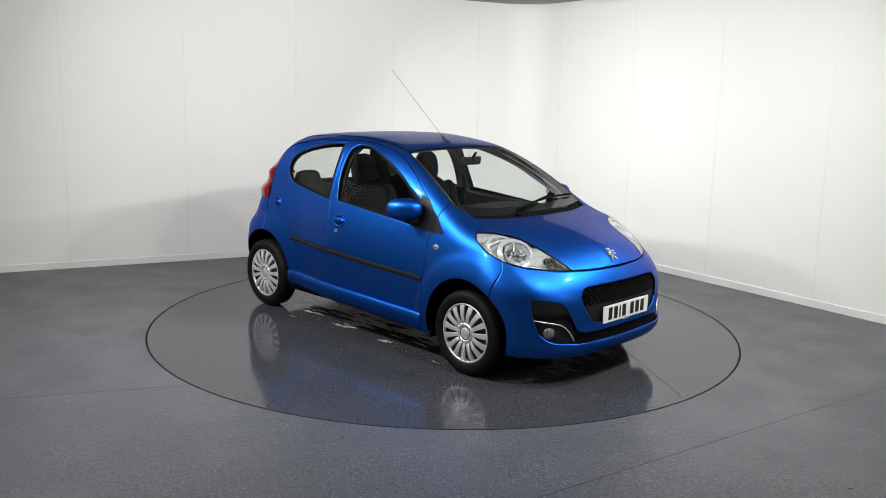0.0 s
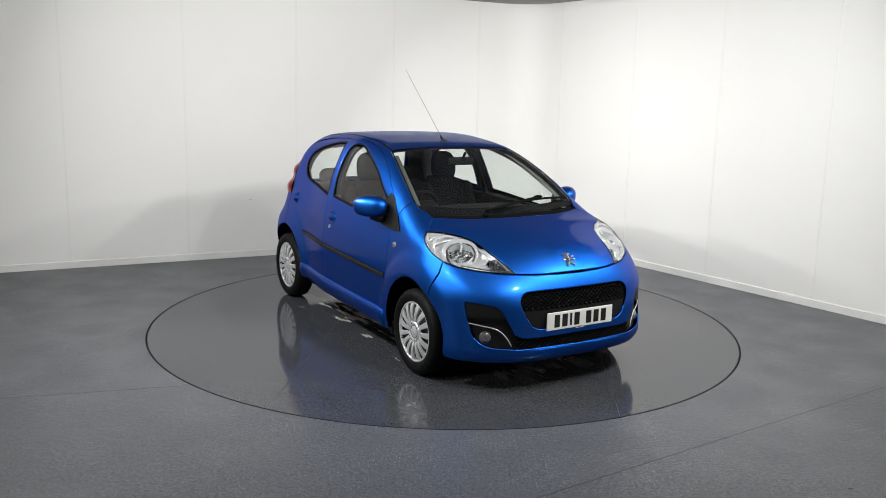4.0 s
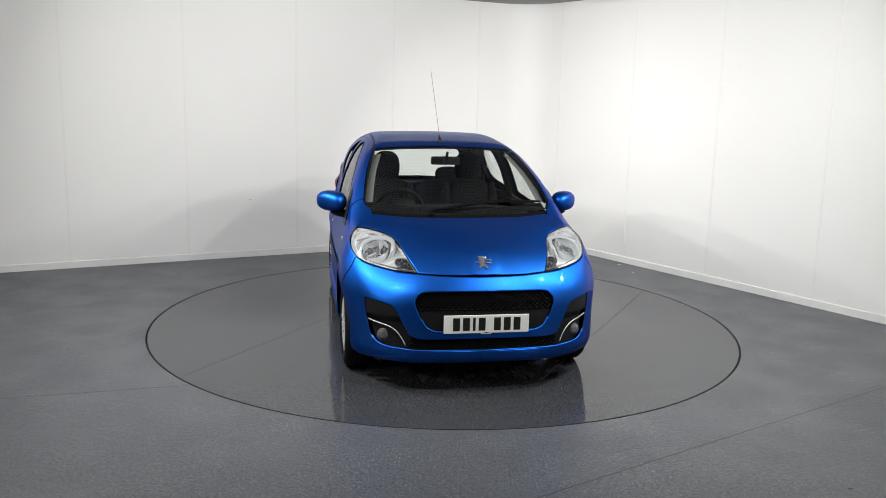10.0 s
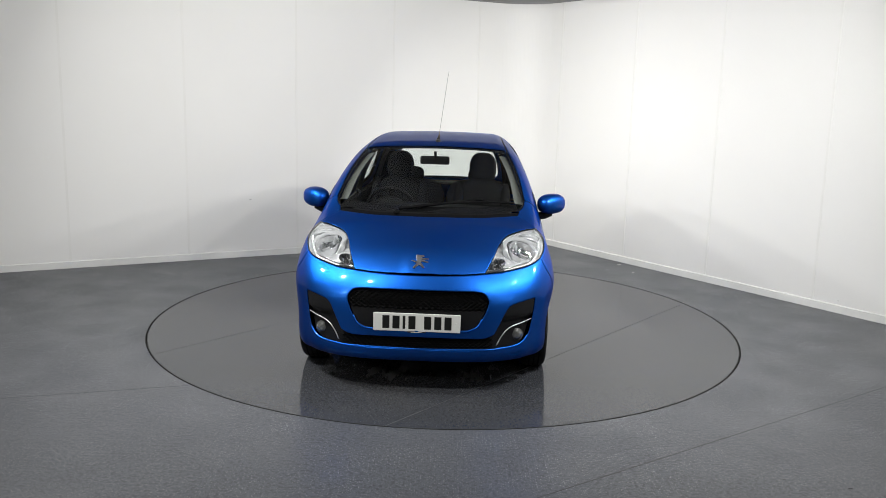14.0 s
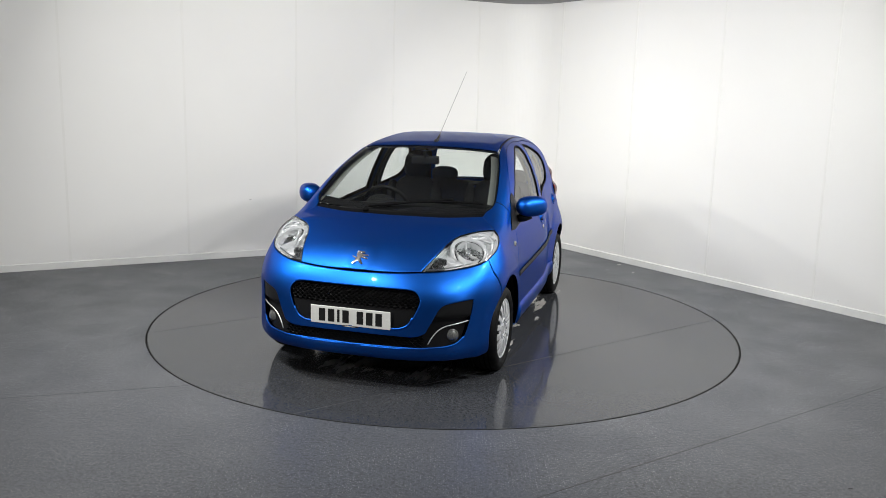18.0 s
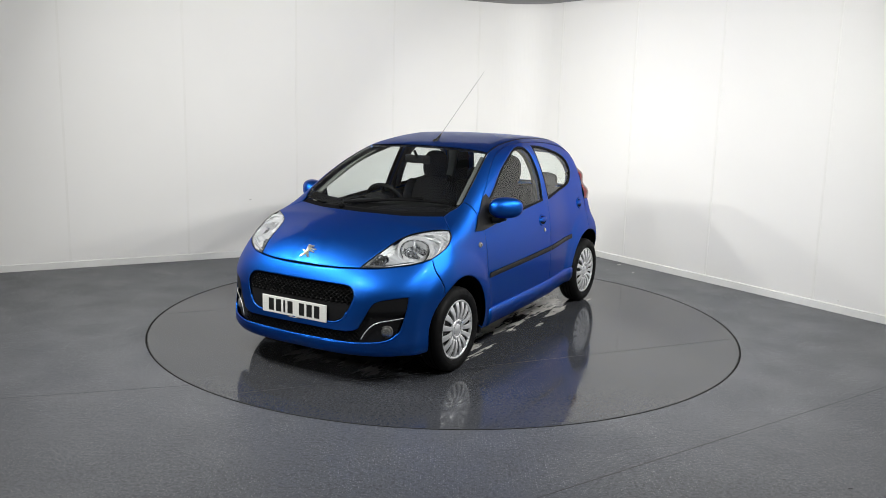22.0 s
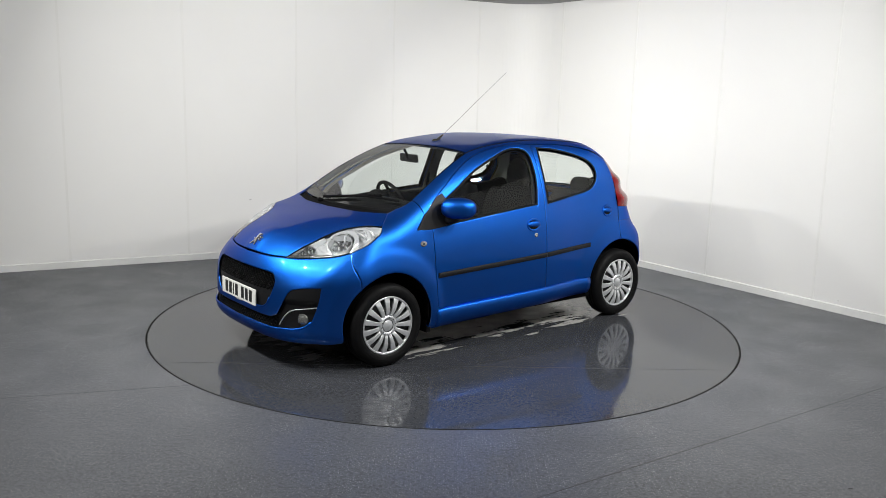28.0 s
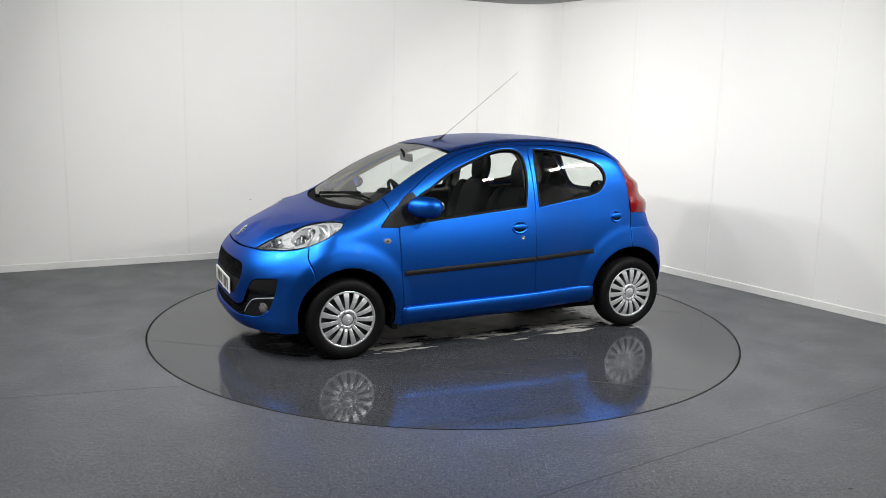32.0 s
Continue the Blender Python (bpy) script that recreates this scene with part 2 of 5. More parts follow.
# ---- scraps and marks ----
def scrap(x, y, z, length, wide, turn, mat, label, name, category):
    bm = box(-length / 2, -wide / 2, 0.0, length / 2, wide / 2, 0.0016, 0.0006, 1)
    bmesh.ops.subdivide_edges(bm, edges=bm.edges[:], cuts=1)
    for v in bm.verts:
        v.co.x += 0.12 * wide * math.sin(v.co.y * 300)
    ob = tagged(mesh_object(name, bm, mat), label, category)
    ob.matrix_world = pose(x, y, z, 0, 0, turn)
    return ob


PAPER = material("paper_scrap", (0.62, 0.61, 0.58), 0.8)
scrap(1.934, -2.841, 0.0, 0.022, 0.008, 5, GAP_BLACK, "small black chip lying on the vinyl floor", "floor_chip", "debris")
scrap(1.655, -2.765, 0.0, 0.014, 0.004, -40, GAP_BLACK, "tiny dark crumb lying on the vinyl floor", "floor_crumb", "debris")
scrap(1.897, 2.429, 0.0, 0.045, 0.030, 20, PAPER, "pale paper scrap on the floor by the wall", "paper_scrap", "debris")
scrap(1.963, 2.025, 0.0, 0.022, 0.018, -10, PAPER, "small pale paper scrap on the floor by the wall", "paper_scrap", "debris")
mark_at = cut_line(-3.378, -3.3)[0]
mark = part("scuff_mark", box(-0.010, -0.001, -0.008, 0.012, 0.0012, 0.006, 0.0008, 1), SCUFF_GREY, back_wall, "small dark scuff")
mark.matrix_world = Matrix.Translation((mark_at.x + 0.0, mark_at.y, 0.622)) @ pose(0, 0, 0, 0, 0, 27.3)
low_mark = cut_line(4.127, 4.2)[0]
mark = part("scuff_mark", box(-0.005, -0.001, -0.004, 0.006, 0.0012, 0.004, 0.0008, 1), SCUFF_GREY, back_wall, "small dark scuff")
mark.matrix_world = Matrix.Translation((low_mark.x, low_mark.y, 0.105)) @ pose(0, 0, 0, 0, 0, -54.6)


# ---- the turntable and the car ride together ----
START, RATE = -44.26, -3.4722
turntable = tagged(mesh_object("turntable", slab([(TABLE_R * math.cos(a * math.pi / 128), TABLE_R * math.sin(a * math.pi / 128)) for a in range(256)], 0.049, -0.05), TABLE_VINYL),
                   "round grey glossy vinyl-covered car turntable set in the floor", "turntable")
# table edge coloured black for the shade down in the gap
part("rim", ring_slab(TABLE_R - 0.004, TABLE_R + 0.002, -0.05, -0.0004), GAP_BLACK, turntable, "black edge standing in for the gap's shade")
for d in (1.18, -0.82):
    n, w = Vector((0.595, 0.803)), Vector((-0.803, 0.595))
    h = math.sqrt(TABLE_R ** 2 - d * d) - 0.01
    part("seam", strip(n * d - w * h, n * d + w * h, 0.005, -0.002, 0.0014), SEAM, turntable, "dark welded seam")


def spline(knots):
    """A natural cubic through (place, value) knots; straight beyond the ends."""
    knots = sorted(knots)
    xs = np.array([k[0] for k in knots], float)
    ys = np.array([k[1] for k in knots], float)
    n, d = len(xs), np.diff(xs)
    a, b = np.eye(n), np.zeros(n)
    for i in range(1, n - 1):
        a[i, i - 1:i + 2] = d[i - 1], 2 * (d[i - 1] + d[i]), d[i]
        b[i] = 6 * ((ys[i + 1] - ys[i]) / d[i] - (ys[i] - ys[i - 1]) / d[i - 1])
    m = np.linalg.solve(a, b)

    def value(x):
        x = np.asarray(x, float)
        i = np.clip(np.searchsorted(xs, x) - 1, 0, n - 2)
        u, h = np.clip(x, xs[0], xs[-1]) - xs[i], d[i]
        s = (ys[i + 1] - ys[i]) / h - h * (2 * m[i] + m[i + 1]) / 6
        y = ys[i] + u * (s + u * (m[i] / 2 + u * (m[i + 1] - m[i]) / (6 * h)))
        lo = (ys[1] - ys[0]) / d[0] - d[0] * m[1] / 6
        hi = (ys[-1] - ys[-2]) / d[-1] + d[-1] * m[-2] / 6
        return y + np.minimum(x - xs[0], 0) * lo + np.maximum(x - xs[-1], 0) * hi
    return value


def smax(a, b, k):
    h = np.maximum(k - np.abs(a - b), 0) / k
    return np.maximum(a, b) + h * h * k / 4


# the body's form: centre line from nose to tail, side section, plan and nose
TOP_LINE = spline([(1.86, 0.634), (1.78, 0.742), (1.7, 0.802), (1.55, 0.867), (1.3, 0.942), (1.08, 1.004), (0.95, 1.068), (0.7, 1.222), (0.45, 1.347), (0.28, 1.408),
                   (0.1, 1.44), (-0.15, 1.467), (-0.45, 1.472), (-0.75, 1.456), (-1.0, 1.423), (-1.2, 1.378)])
SIDE = spline([(0.15, -0.05), (0.25, -0.018), (0.4, -0.004), (0.55, 0.0), (0.7, -0.005), (0.85, -0.026), (0.97, -0.055), (1.1, -0.09), (1.22, -0.136), (1.34, -0.198), (1.46, -0.276)])
PLAN = spline([(1.9, 0.799), (1.5, 0.818), (1.2, 0.818), (0.8, 0.807), (0.3, 0.807), (-0.2, 0.804), (-0.7, 0.799), (-1.1, 0.795), (-1.4, 0.776), (-1.6, 0.751)])
NOSE = spline([(0.10, 1.70), (0.17, 1.79), (0.23, 1.852), (0.30, 1.858), (0.42, 1.850), (0.52, 1.856), (0.6, 1.867), (0.66, 1.852), (0.75, 1.802)])
TAIL = spline([(0.15, -1.50), (0.28, -1.585), (0.45, -1.625), (0.60, -1.608), (0.69, -1.588), (0.76, -1.525), (0.83, -1.487), (0.95, -1.445), (1.15, -1.340), (1.30, -1.245), (1.42, -1.13)])
AXLE, WHEEL_R = 1.17, 0.278


def pinch(x, z):
    """How far the body draws in on each side towards the tail, less so near the roof."""
    t = np.clip((-0.2 - np.asarray(x, float)) / 0.6, 0, 1)
    h = np.clip((np.asarray(z, float) - 1.0) / 0.4, 0, 1)
    return 0.045 * t * t * (3 - 2 * t) * (1 - 0.45 * h * h * (3 - 2 * h))


def form(x, y, z):
    """Below nought inside the body, above outside."""
    y = np.abs(y)
    w = PLAN(x) + SIDE(z) - pinch(x, z)
    for ax, bulge in ((AXLE, 0.012), (-AXLE, 0.016)):
        r = np.hypot(x - ax, z - 0.29)
        w = w + bulge * np.exp(-((r - 0.36) / 0.075) ** 2)
    side = y - w
    crown = 0.05 * y * y + 0.055 * y ** 4
    top = (z - TOP_LINE(x) + crown + 0.71 * np.maximum(x - 1.25, 0) * y * y) * 0.85
    front = (x - NOSE(z) + 0.065 * y * y + 0.74 * y ** 4) * 0.95
    rear = TAIL(z) - x + 0.22 * y * y
    low = 0.150 - z
    f = smax(side, top, 0.11)
    f = smax(f, rear, 0.16)
    f = smax(f, front, 0.17)
    return smax(f, low, 0.05)


def lift(start, way, far=1.6, steps=48):
    """Where rays from outside meet the body."""
    start, way = np.asarray(start, float), np.asarray(way, float)
    way = np.broadcast_to(way, start.shape)
    lo, hi = np.zeros(len(start)), np.full(len(start), far)
    found = np.zeros(len(start), bool)
    d = np.linspace(0, far, steps)
    last = np.zeros(len(start))
    for a in d[1:]:
        p = start + way * a
        inside = (form(p[:, 0], p[:, 1], p[:, 2]) < 0) & ~found
        lo[inside], hi[inside] = last[inside], a
        found |= inside
        last = np.where(found, last, a)
    for _ in range(22):
        mid = (lo + hi) / 2
        p = start + way * mid[:, None]
        inside = form(p[:, 0], p[:, 1], p[:, 2]) < 0
        hi = np.where(inside, mid, hi)
        lo = np.where(inside, lo, mid)
    return start + way * hi[:, None], found


def slope(p):
    """The outward normals of the body at points p."""
    e = 0.004
    g = np.stack([form(*(p + e * a).T) - form(*(p - e * a).T) for a in np.eye(3)], -1)
    return g / np.linalg.norm(g, axis=1, keepdims=True)


# ---- sheets cut from the body's form ----
def unit(v):
    v = np.asarray(v, float)
    return v / np.linalg.norm(v, axis=-1, keepdims=True)


class Flat:
    """A flat view of the body along one direction, for laying out a panel."""

    def __init__(self, toward, s=1):
        self.d = unit(np.array(toward, float) * (1, s, 1))
        ref = np.array((0, 0, 1.0)) if abs(self.d[2]) < 0.85 else np.array((1.0, 0, 0))
        self.u = unit(np.cross(ref, self.d))
        self.v = np.cross(self.d, self.u)

    def flat(self, p):
        p = np.asarray(p, float)
        return np.stack([p @ self.u, p @ self.v], -1)

    def up(self, q):
        # the middle plane of the car stands in for the depth
        start = q[:, :1] * self.u + q[:, 1:] * self.v + self.d * 3.0
        return lift(start, -self.d, 3.6, 110)[0]


class Round:
    """A view of the nose or the tail from all round an upright axis."""

    def __init__(self, x0, way=1):
        self.x0, self.way, self.r = x0, way, 0.8

    def flat(self, p):
        p = np.asarray(p, float)
        return np.stack([np.arctan2(p[:, 1], (p[:, 0] - self.x0) * self.way) * self.r, p[:, 2]], -1)

    def up(self, q):
        a = q[:, 0] / self.r
        d = np.stack([np.cos(a) * self.way, np.sin(a), 0 * a], -1)
        start = np.stack([0 * a + self.x0, 0 * a, q[:, 1]], -1) + d * 1.4
        return lift(start, -d, 1.4, 60)[0]


def flow(pts, step=0.02):
    """A smooth line through control points."""
    p = np.asarray(pts, float)
    if len(p) == 2:
        n = max(2, int(np.linalg.norm(p[1] - p[0]) / step) + 1)
        return [p[0] + (p[1] - p[0]) * t for t in np.linspace(0, 1, n)]
    e = np.vstack([2 * p[0] - p[1], p, 2 * p[-1] - p[-2]])
    out = []
    for i in range(1, len(e) - 2):
        a, b, c, d = e[i - 1:i + 3]
        n = max(2, int(np.linalg.norm(c - b) / step) + 1)
        for t in np.linspace(0, 1, n, endpoint=False):
            out.append(0.5 * (2 * b + (c - a) * t + (2 * a - 5 * b + 4 * c - d) * t * t + (3 * b - a - 3 * c + d) * t ** 3))
    return out + [p[-1]]


def outline(*runs, s=1, step=0.02):
    """A closed line from runs of control points; the runs meet in corners."""
    pts = []
    for r in runs:
        for q in flow(r, step):
            if not pts or np.linalg.norm(q - pts[-1]) > step * 0.3:
                pts.append(q)
    if np.linalg.norm(pts[0] - pts[-1]) < step * 0.3:
        pts.pop()
    pts = np.array(pts)
    pts[:, 1] -= pinch(pts[:, 0], pts[:, 2]) * np.clip((np.abs(pts[:, 1]) - 0.25) / 0.3, 0, 1) * np.sign(pts[:, 1])
    return pts * (1, s, 1)


def shrink(q, d):
    """A closed flat line moved inward by d."""
    area = np.sum(q[:, 0] * np.roll(q[:, 1], -1) - np.roll(q[:, 0], -1) * q[:, 1])
    t = unit(np.roll(q, -1, 0) - np.roll(q, 1, 0) + 1e-9)
    n = np.stack([-t[:, 1], t[:, 0]], -1) * (1 if area > 0 else -1)
    return q + n * d


def within(p, poly):
    x, y = p[:, 0], p[:, 1]
    inside = np.zeros(len(p), bool)
    a, b = poly, np.roll(poly, -1, 0)
    for (x0, y0), (x1, y1) in zip(a, b):
        if y0 != y1:
            inside ^= ((y0 > y) != (y1 > y)) & (x < (x1 - x0) * (y - y0) / (y1 - y0) + x0)
    return inside


def far_from(p, line, d):
    keep = np.ones(len(p), bool)
    for i in range(0, len(line), 64):
        keep &= (np.linalg.norm(p[:, None] - line[None, i:i + 64], axis=2) > d).all(1)
    return keep


def sheet(name, line, chart, mat, parent, holes=(), gap=0.0012, out=0.0, rim=0.018, step=0.024, label="", dish=None, roll=0.0):
    """A panel cut from the body's form: its outer line and holes, moved out along the normal, with its edges turned inward."""
    loops = [shrink(chart.flat(line), gap)] + [shrink(chart.flat(h), -gap) for h in holes]
    lo, hi = loops[0].min(0), loops[0].max(0)
    gx, gy = np.meshgrid(np.arange(lo[0], hi[0], step), np.arange(lo[1], hi[1], step * 0.87))
    gx[1::2] += step / 2
    grid = np.stack([gx.ravel(), gy.ravel()], -1)
    keep = within(grid, loops[0])
    for h in loops[1:]:
        keep &= ~within(grid, h)
    grid = grid[keep]
    for lp in loops:
        grid = grid[far_from(grid, lp, step * 0.5)]
    verts, edges = [], []
    for lp in loops:
        k = len(verts)
        verts += [Vector(v) for v in lp]
        edges += [(k + i, k + (i + 1) % len(lp)) for i in range(len(lp))]
    ease = [shrink(lp, 0.006 if k == 0 else -0.006) for k, lp in enumerate(loops)]
    if roll:
        band = np.vstack(ease)
        fine = within(band, loops[0])
        for h in loops[1:]:
            fine &= ~within(band, h)
        for lp in loops:
            fine &= far_from(band, lp, 0.004)
        verts += [Vector(v) for v in band[fine]]
    verts += [Vector(v) for v in grid]
    cv, _, cf, *_ = delaunay_2d_cdt(verts, edges, [], 0, 1e-6)
    q = np.array([(v.x, v.y) for v in cv])
    tri = np.array(cf)
    mid = q[tri].mean(1)
    ok = within(mid, loops[0])
    for h in loops[1:]:
        ok &= ~within(mid, h)
    tri = tri[ok]
    p = chart.up(q)
    n = slope(p)
    push = np.full(len(p), out)
    if dish:
        push = push + dish(p)
    pos = p + n * push[:, None]
    facing = np.einsum("ij,ij->i", np.cross(pos[tri[:, 1]] - pos[tri[:, 0]], pos[tri[:, 2]] - pos[tri[:, 0]]), n[tri[:, 0]])
    tri[facing < 0] = tri[facing < 0][:, ::-1]
    V, N, F = list(pos), list(n), [tuple(int(i) for i in t) for t in tri]
    if dish:
        acc = np.zeros_like(pos)
        fn = np.cross(pos[tri[:, 1]] - pos[tri[:, 0]], pos[tri[:, 2]] - pos[tri[:, 0]])
        for c in range(3):
            np.add.at(acc, tri[:, c], fn)
        N = list(unit(acc + 1e-12))
    if roll:
        # edges rounded over: the outermost row is let down a little and its normal leans outward
        spot = {(round(float(a), 4), round(float(b), 4)): i for i, (a, b) in enumerate(q)}
        for lp, ins in zip(loops, ease):
            away = unit(chart.up(lp) - chart.up(ins) + 1e-9)
            for a, w in zip(np.float32(lp), away):
                i = spot.get((round(float(a[0]), 4), round(float(a[1]), 4)))
                if i is not None:
                    V[i] = V[i] - n[i] * roll
                    N[i] = unit((N[i] + 0.9 * w)[None])[0]
    if rim:
        for k, lp in enumerate(loops):
            lq = chart.up(lp)
            ln = slope(lq)
            lpos = lq + ln * (out if not dish else (out + dish(lq))[:, None])
            t = unit(np.roll(lpos, -1, 0) - np.roll(lpos, 1, 0) + 1e-9)
            side = unit(np.cross(t, ln))
            area = np.sum(lp[:, 0] * np.roll(lp[:, 1], -1) - np.roll(lp[:, 0], -1) * lp[:, 1])
            b = len(V)
            m = len(lp)
            V += list(lpos - ln * roll) + list(lpos - ln * rim)
            N += list(side) * 2
            for i in range(m):
                j = (i + 1) % m
                F.append((b + i, b + j, b + m + j, b + m + i))
    me = bpy.data.meshes.new(name)
    me.from_pydata([tuple(v) for v in V], [], F)
    for poly in me.polygons:
        poly.use_smooth = True
    me.normals_split_custom_set_from_vertices([tuple(v) for v in N])
    me.materials.append(mat)
    ob = new(name, me)
    ob.parent = parent
    if label:
        tagged(ob, label)
    return ob


def inset(line, chart, d):
    return chart.up(shrink(chart.flat(line), d))


def lathe(profile, steps=48, axis="Y"):
    """A turned body from (radius, height) pairs."""
    bm = bmesh.new()
    rows = []
    for r, h in profile:
        if r < 1e-6:
            rows.append([bm.verts.new((0, h, 0))])
        else:
            rows.append([bm.verts.new((r * math.cos(2 * math.pi * i / steps), h, r * math.sin(2 * math.pi * i / steps))) for i in range(steps)])
    for a, b in zip(rows, rows[1:]):
        for i in range(steps):
            j = (i + 1) % steps
            f = [a[i % len(a)], a[j % len(a)], b[j % len(b)], b[i % len(b)]]
            f = list(dict.fromkeys(f))
            if len(f) > 2:
                bm.faces.new(f)
    bmesh.ops.recalc_face_normals(bm, faces=bm.faces)
    return bm


def blob(cx, cy, cz, rx, ry, rz, power=2.0, seg=28, m=None):
    """A rounded body, boxier as the power grows."""
    bm = bmesh.new()
    bmesh.ops.create_uvsphere(bm, u_segments=seg, v_segments=seg // 2 + 2, radius=1)
    for v in bm.verts:
        c = v.co
        k = (abs(c.x) ** power + abs(c.y) ** power + abs(c.z) ** power) ** (-1 / power)
        c *= k
        c.x, c.y, c.z = c.x * rx, c.y * ry, c.z * rz
        if m is not None:
            v.co = m @ c
    for v in bm.verts:
        v.co += Vector((cx, cy, cz))
    return bm


def tube(pts, radius, seg=8, ends=None):
    """A round rod through points."""
    bm = bmesh.new()
    p = [Vector(q) for q in pts]
    rows = []
    for i, c in enumerate(p):
        d = (p[min(i + 1, len(p) - 1)] - p[max(i - 1, 0)]).normalized()
        a = d.orthogonal().normalized() if not rows else (a - d * a.dot(d)).normalized()
        b = d.cross(a)
        r = radius if ends is None else radius + (ends - radius) * i / (len(p) - 1)
        rows.append([bm.verts.new(c + (a * math.cos(2 * math.pi * k / seg) + b * math.sin(2 * math.pi * k / seg)) * r) for k in range(seg)])
    for x, y in zip(rows, rows[1:]):
        for k in range(seg):
            bm.faces.new((x[k], x[(k + 1) % seg], y[(k + 1) % seg], y[k]))
    bm.faces.new(rows[0][::-1])
    bm.faces.new(rows[-1])
    bmesh.ops.recalc_face_normals(bm, faces=bm.faces)
    return bm


# ---- the car's materials ----
def paint(name, colour):
    m = material(name, colour, 0.42, 1.0, Coat_Weight=0.4, Coat_Roughness=0.014, Coat_IOR=1.5)
    m.node_tree.nodes["Principled BSDF"].inputs["Specular Tint"].default_value = (0.0, 0.12, 0.30, 1)
    b = m.node_tree.nodes["Principled BSDF"]
    co, fl, bump = node(m, "ShaderNodeTexCoord"), node(m, "ShaderNodeTexNoise", Scale=900.0, Detail=1.0), node(m, "ShaderNodeBump", Strength=0.12, Distance=0.0004)
    wire(m, co, "Object", fl, "Vector")
    wire(m, fl, "Fac", bump, "Height")
    wire(m, bump, "Normal", b, "Normal")
    return m


def pane_material(name, tint, ior=1.5):
    m = bpy.data.materials.new(name)
    m.use_nodes = True
    t = m.node_tree
    t.nodes.remove(t.nodes["Principled BSDF"])
    clear, gloss, mix, face = (t.nodes.new(k) for k in ("ShaderNodeBsdfTransparent", "ShaderNodeBsdfGlossy", "ShaderNodeMixShader", "ShaderNodeLayerWeight"))
    power, ramp = t.nodes.new("ShaderNodeMath"), t.nodes.new("ShaderNodeMapRange")
    clear.inputs["Color"].default_value = (*tint, 1)
    gloss.inputs["Roughness"].default_value = 0.0
    face.inputs["Blend"].default_value = 0.5
    power.operation, power.inputs[1].default_value = "POWER", 5.0
    ramp.inputs["To Min"].default_value, ramp.inputs["To Max"].default_value = ((ior - 1) / (ior + 1)) ** 2 * 1.8, 0.9
    t.links.new(face.outputs["Facing"], power.inputs[0])
    t.links.new(power.outputs[0], ramp.inputs["Value"])
    t.links.new(ramp.outputs[0], mix.inputs[0])
    t.links.new(clear.outputs[0], mix.inputs[1])
    t.links.new(gloss.outputs[0], mix.inputs[2])
    t.links.new(mix.outputs[0], t.nodes["Material Output"].inputs["Surface"])
    return m


BLUE = paint("blue_paint", (0.010, 0.110, 0.52))
BLACK_TRIM = material("black_trim", (0.008, 0.008, 0.009), 0.5, 0.0, Specular_IOR_Level=0.2)
grain(BLACK_TRIM, 60.0, 0.42, 0.58, to="Roughness")
relief(BLACK_TRIM, 700.0, 0.15, 0.0005)
RUBBER = material("rubber", (0.006, 0.006, 0.007), 0.45)
SEAL = material("window_seal_rubber", (0.004, 0.004, 0.0045), 0.65, 0.0, Specular_IOR_Level=0.12)
DARK = material("dark_cavity", (0.003, 0.003, 0.003), 0.9, 0.0, Specular_IOR_Level=0.1)
TYRE = material("tyre_rubber", (0.0045, 0.0045, 0.005), 0.6, 0.0, Specular_IOR_Level=0.14)
grain(TYRE, 25.0, 0.5, 0.72, to="Roughness")
SILVER = material("silver_plastic", (0.76, 0.77, 0.79), 0.34, 0.65)
grain(SILVER, 40.0, 0.28, 0.38, to="Roughness")
AERIAL_STEEL = material("aerial_steel", (0.20, 0.195, 0.19), 0.5, 0.3)
STEEL = material("painted_steel", (0.03, 0.03, 0.032), 0.5)
LAMP_MIRROR = material("lamp_mirror", (0.80, 0.81, 0.82), 0.06, 1.0)
CHROME = material("chrome", (0.85, 0.86, 0.88), 0.06, 1.0)
LAMP_SILVER = material("lamp_reflector", (0.82, 0.83, 0.84), 0.16, 0.60)
REPEATER = material("repeater_lens", (0.36, 0.36, 0.35), 0.12, 0.5)
LAMP_GREY = material("lamp_bezel", (0.60, 0.61, 0.62), 0.20, 0.50)
relief(LAMP_MIRROR, 45.0, 0.35, 0.02, 1.0)
LAMP_DARK = material("lamp_dark", (0.05, 0.05, 0.052), 0.2, 0.3)
FOG_GLASS = material("fog_reflector", (0.30, 0.30, 0.29), 0.15, 0.7)
CLEAR = pane_material("clear_lens", (0.97, 0.98, 0.99), 1.45)
GLASS = pane_material("window_glass", (0.945, 0.98, 0.962), 1.5)
FRIT = material("black_frit", (0.003, 0.003, 0.0035), 0.75, 0.0, Specular_IOR_Level=0.06)
RED_LENS = material("red_lens", (0.22, 0.006, 0.008), 0.08, 0.0, Coat_Weight=0.6)
grain(RED_LENS, 30.0, (0.12, 0.003, 0.005), (0.18, 0.006, 0.008))
PLATE_WHITE = material("plate_white", (0.78, 0.78, 0.75), 0.3)
PLATE_BLACK = material("plate_black", (0.01, 0.01, 0.01), 0.35)
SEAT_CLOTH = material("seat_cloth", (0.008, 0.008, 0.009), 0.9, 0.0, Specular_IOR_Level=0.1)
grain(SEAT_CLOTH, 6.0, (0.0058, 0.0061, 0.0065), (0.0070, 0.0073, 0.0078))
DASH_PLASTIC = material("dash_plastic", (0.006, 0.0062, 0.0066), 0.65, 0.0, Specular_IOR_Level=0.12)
relief(DASH_PLASTIC, 400.0, 0.2, 0.0006)
LINING = material("roof_lining", (0.20, 0.20, 0.19), 0.9)
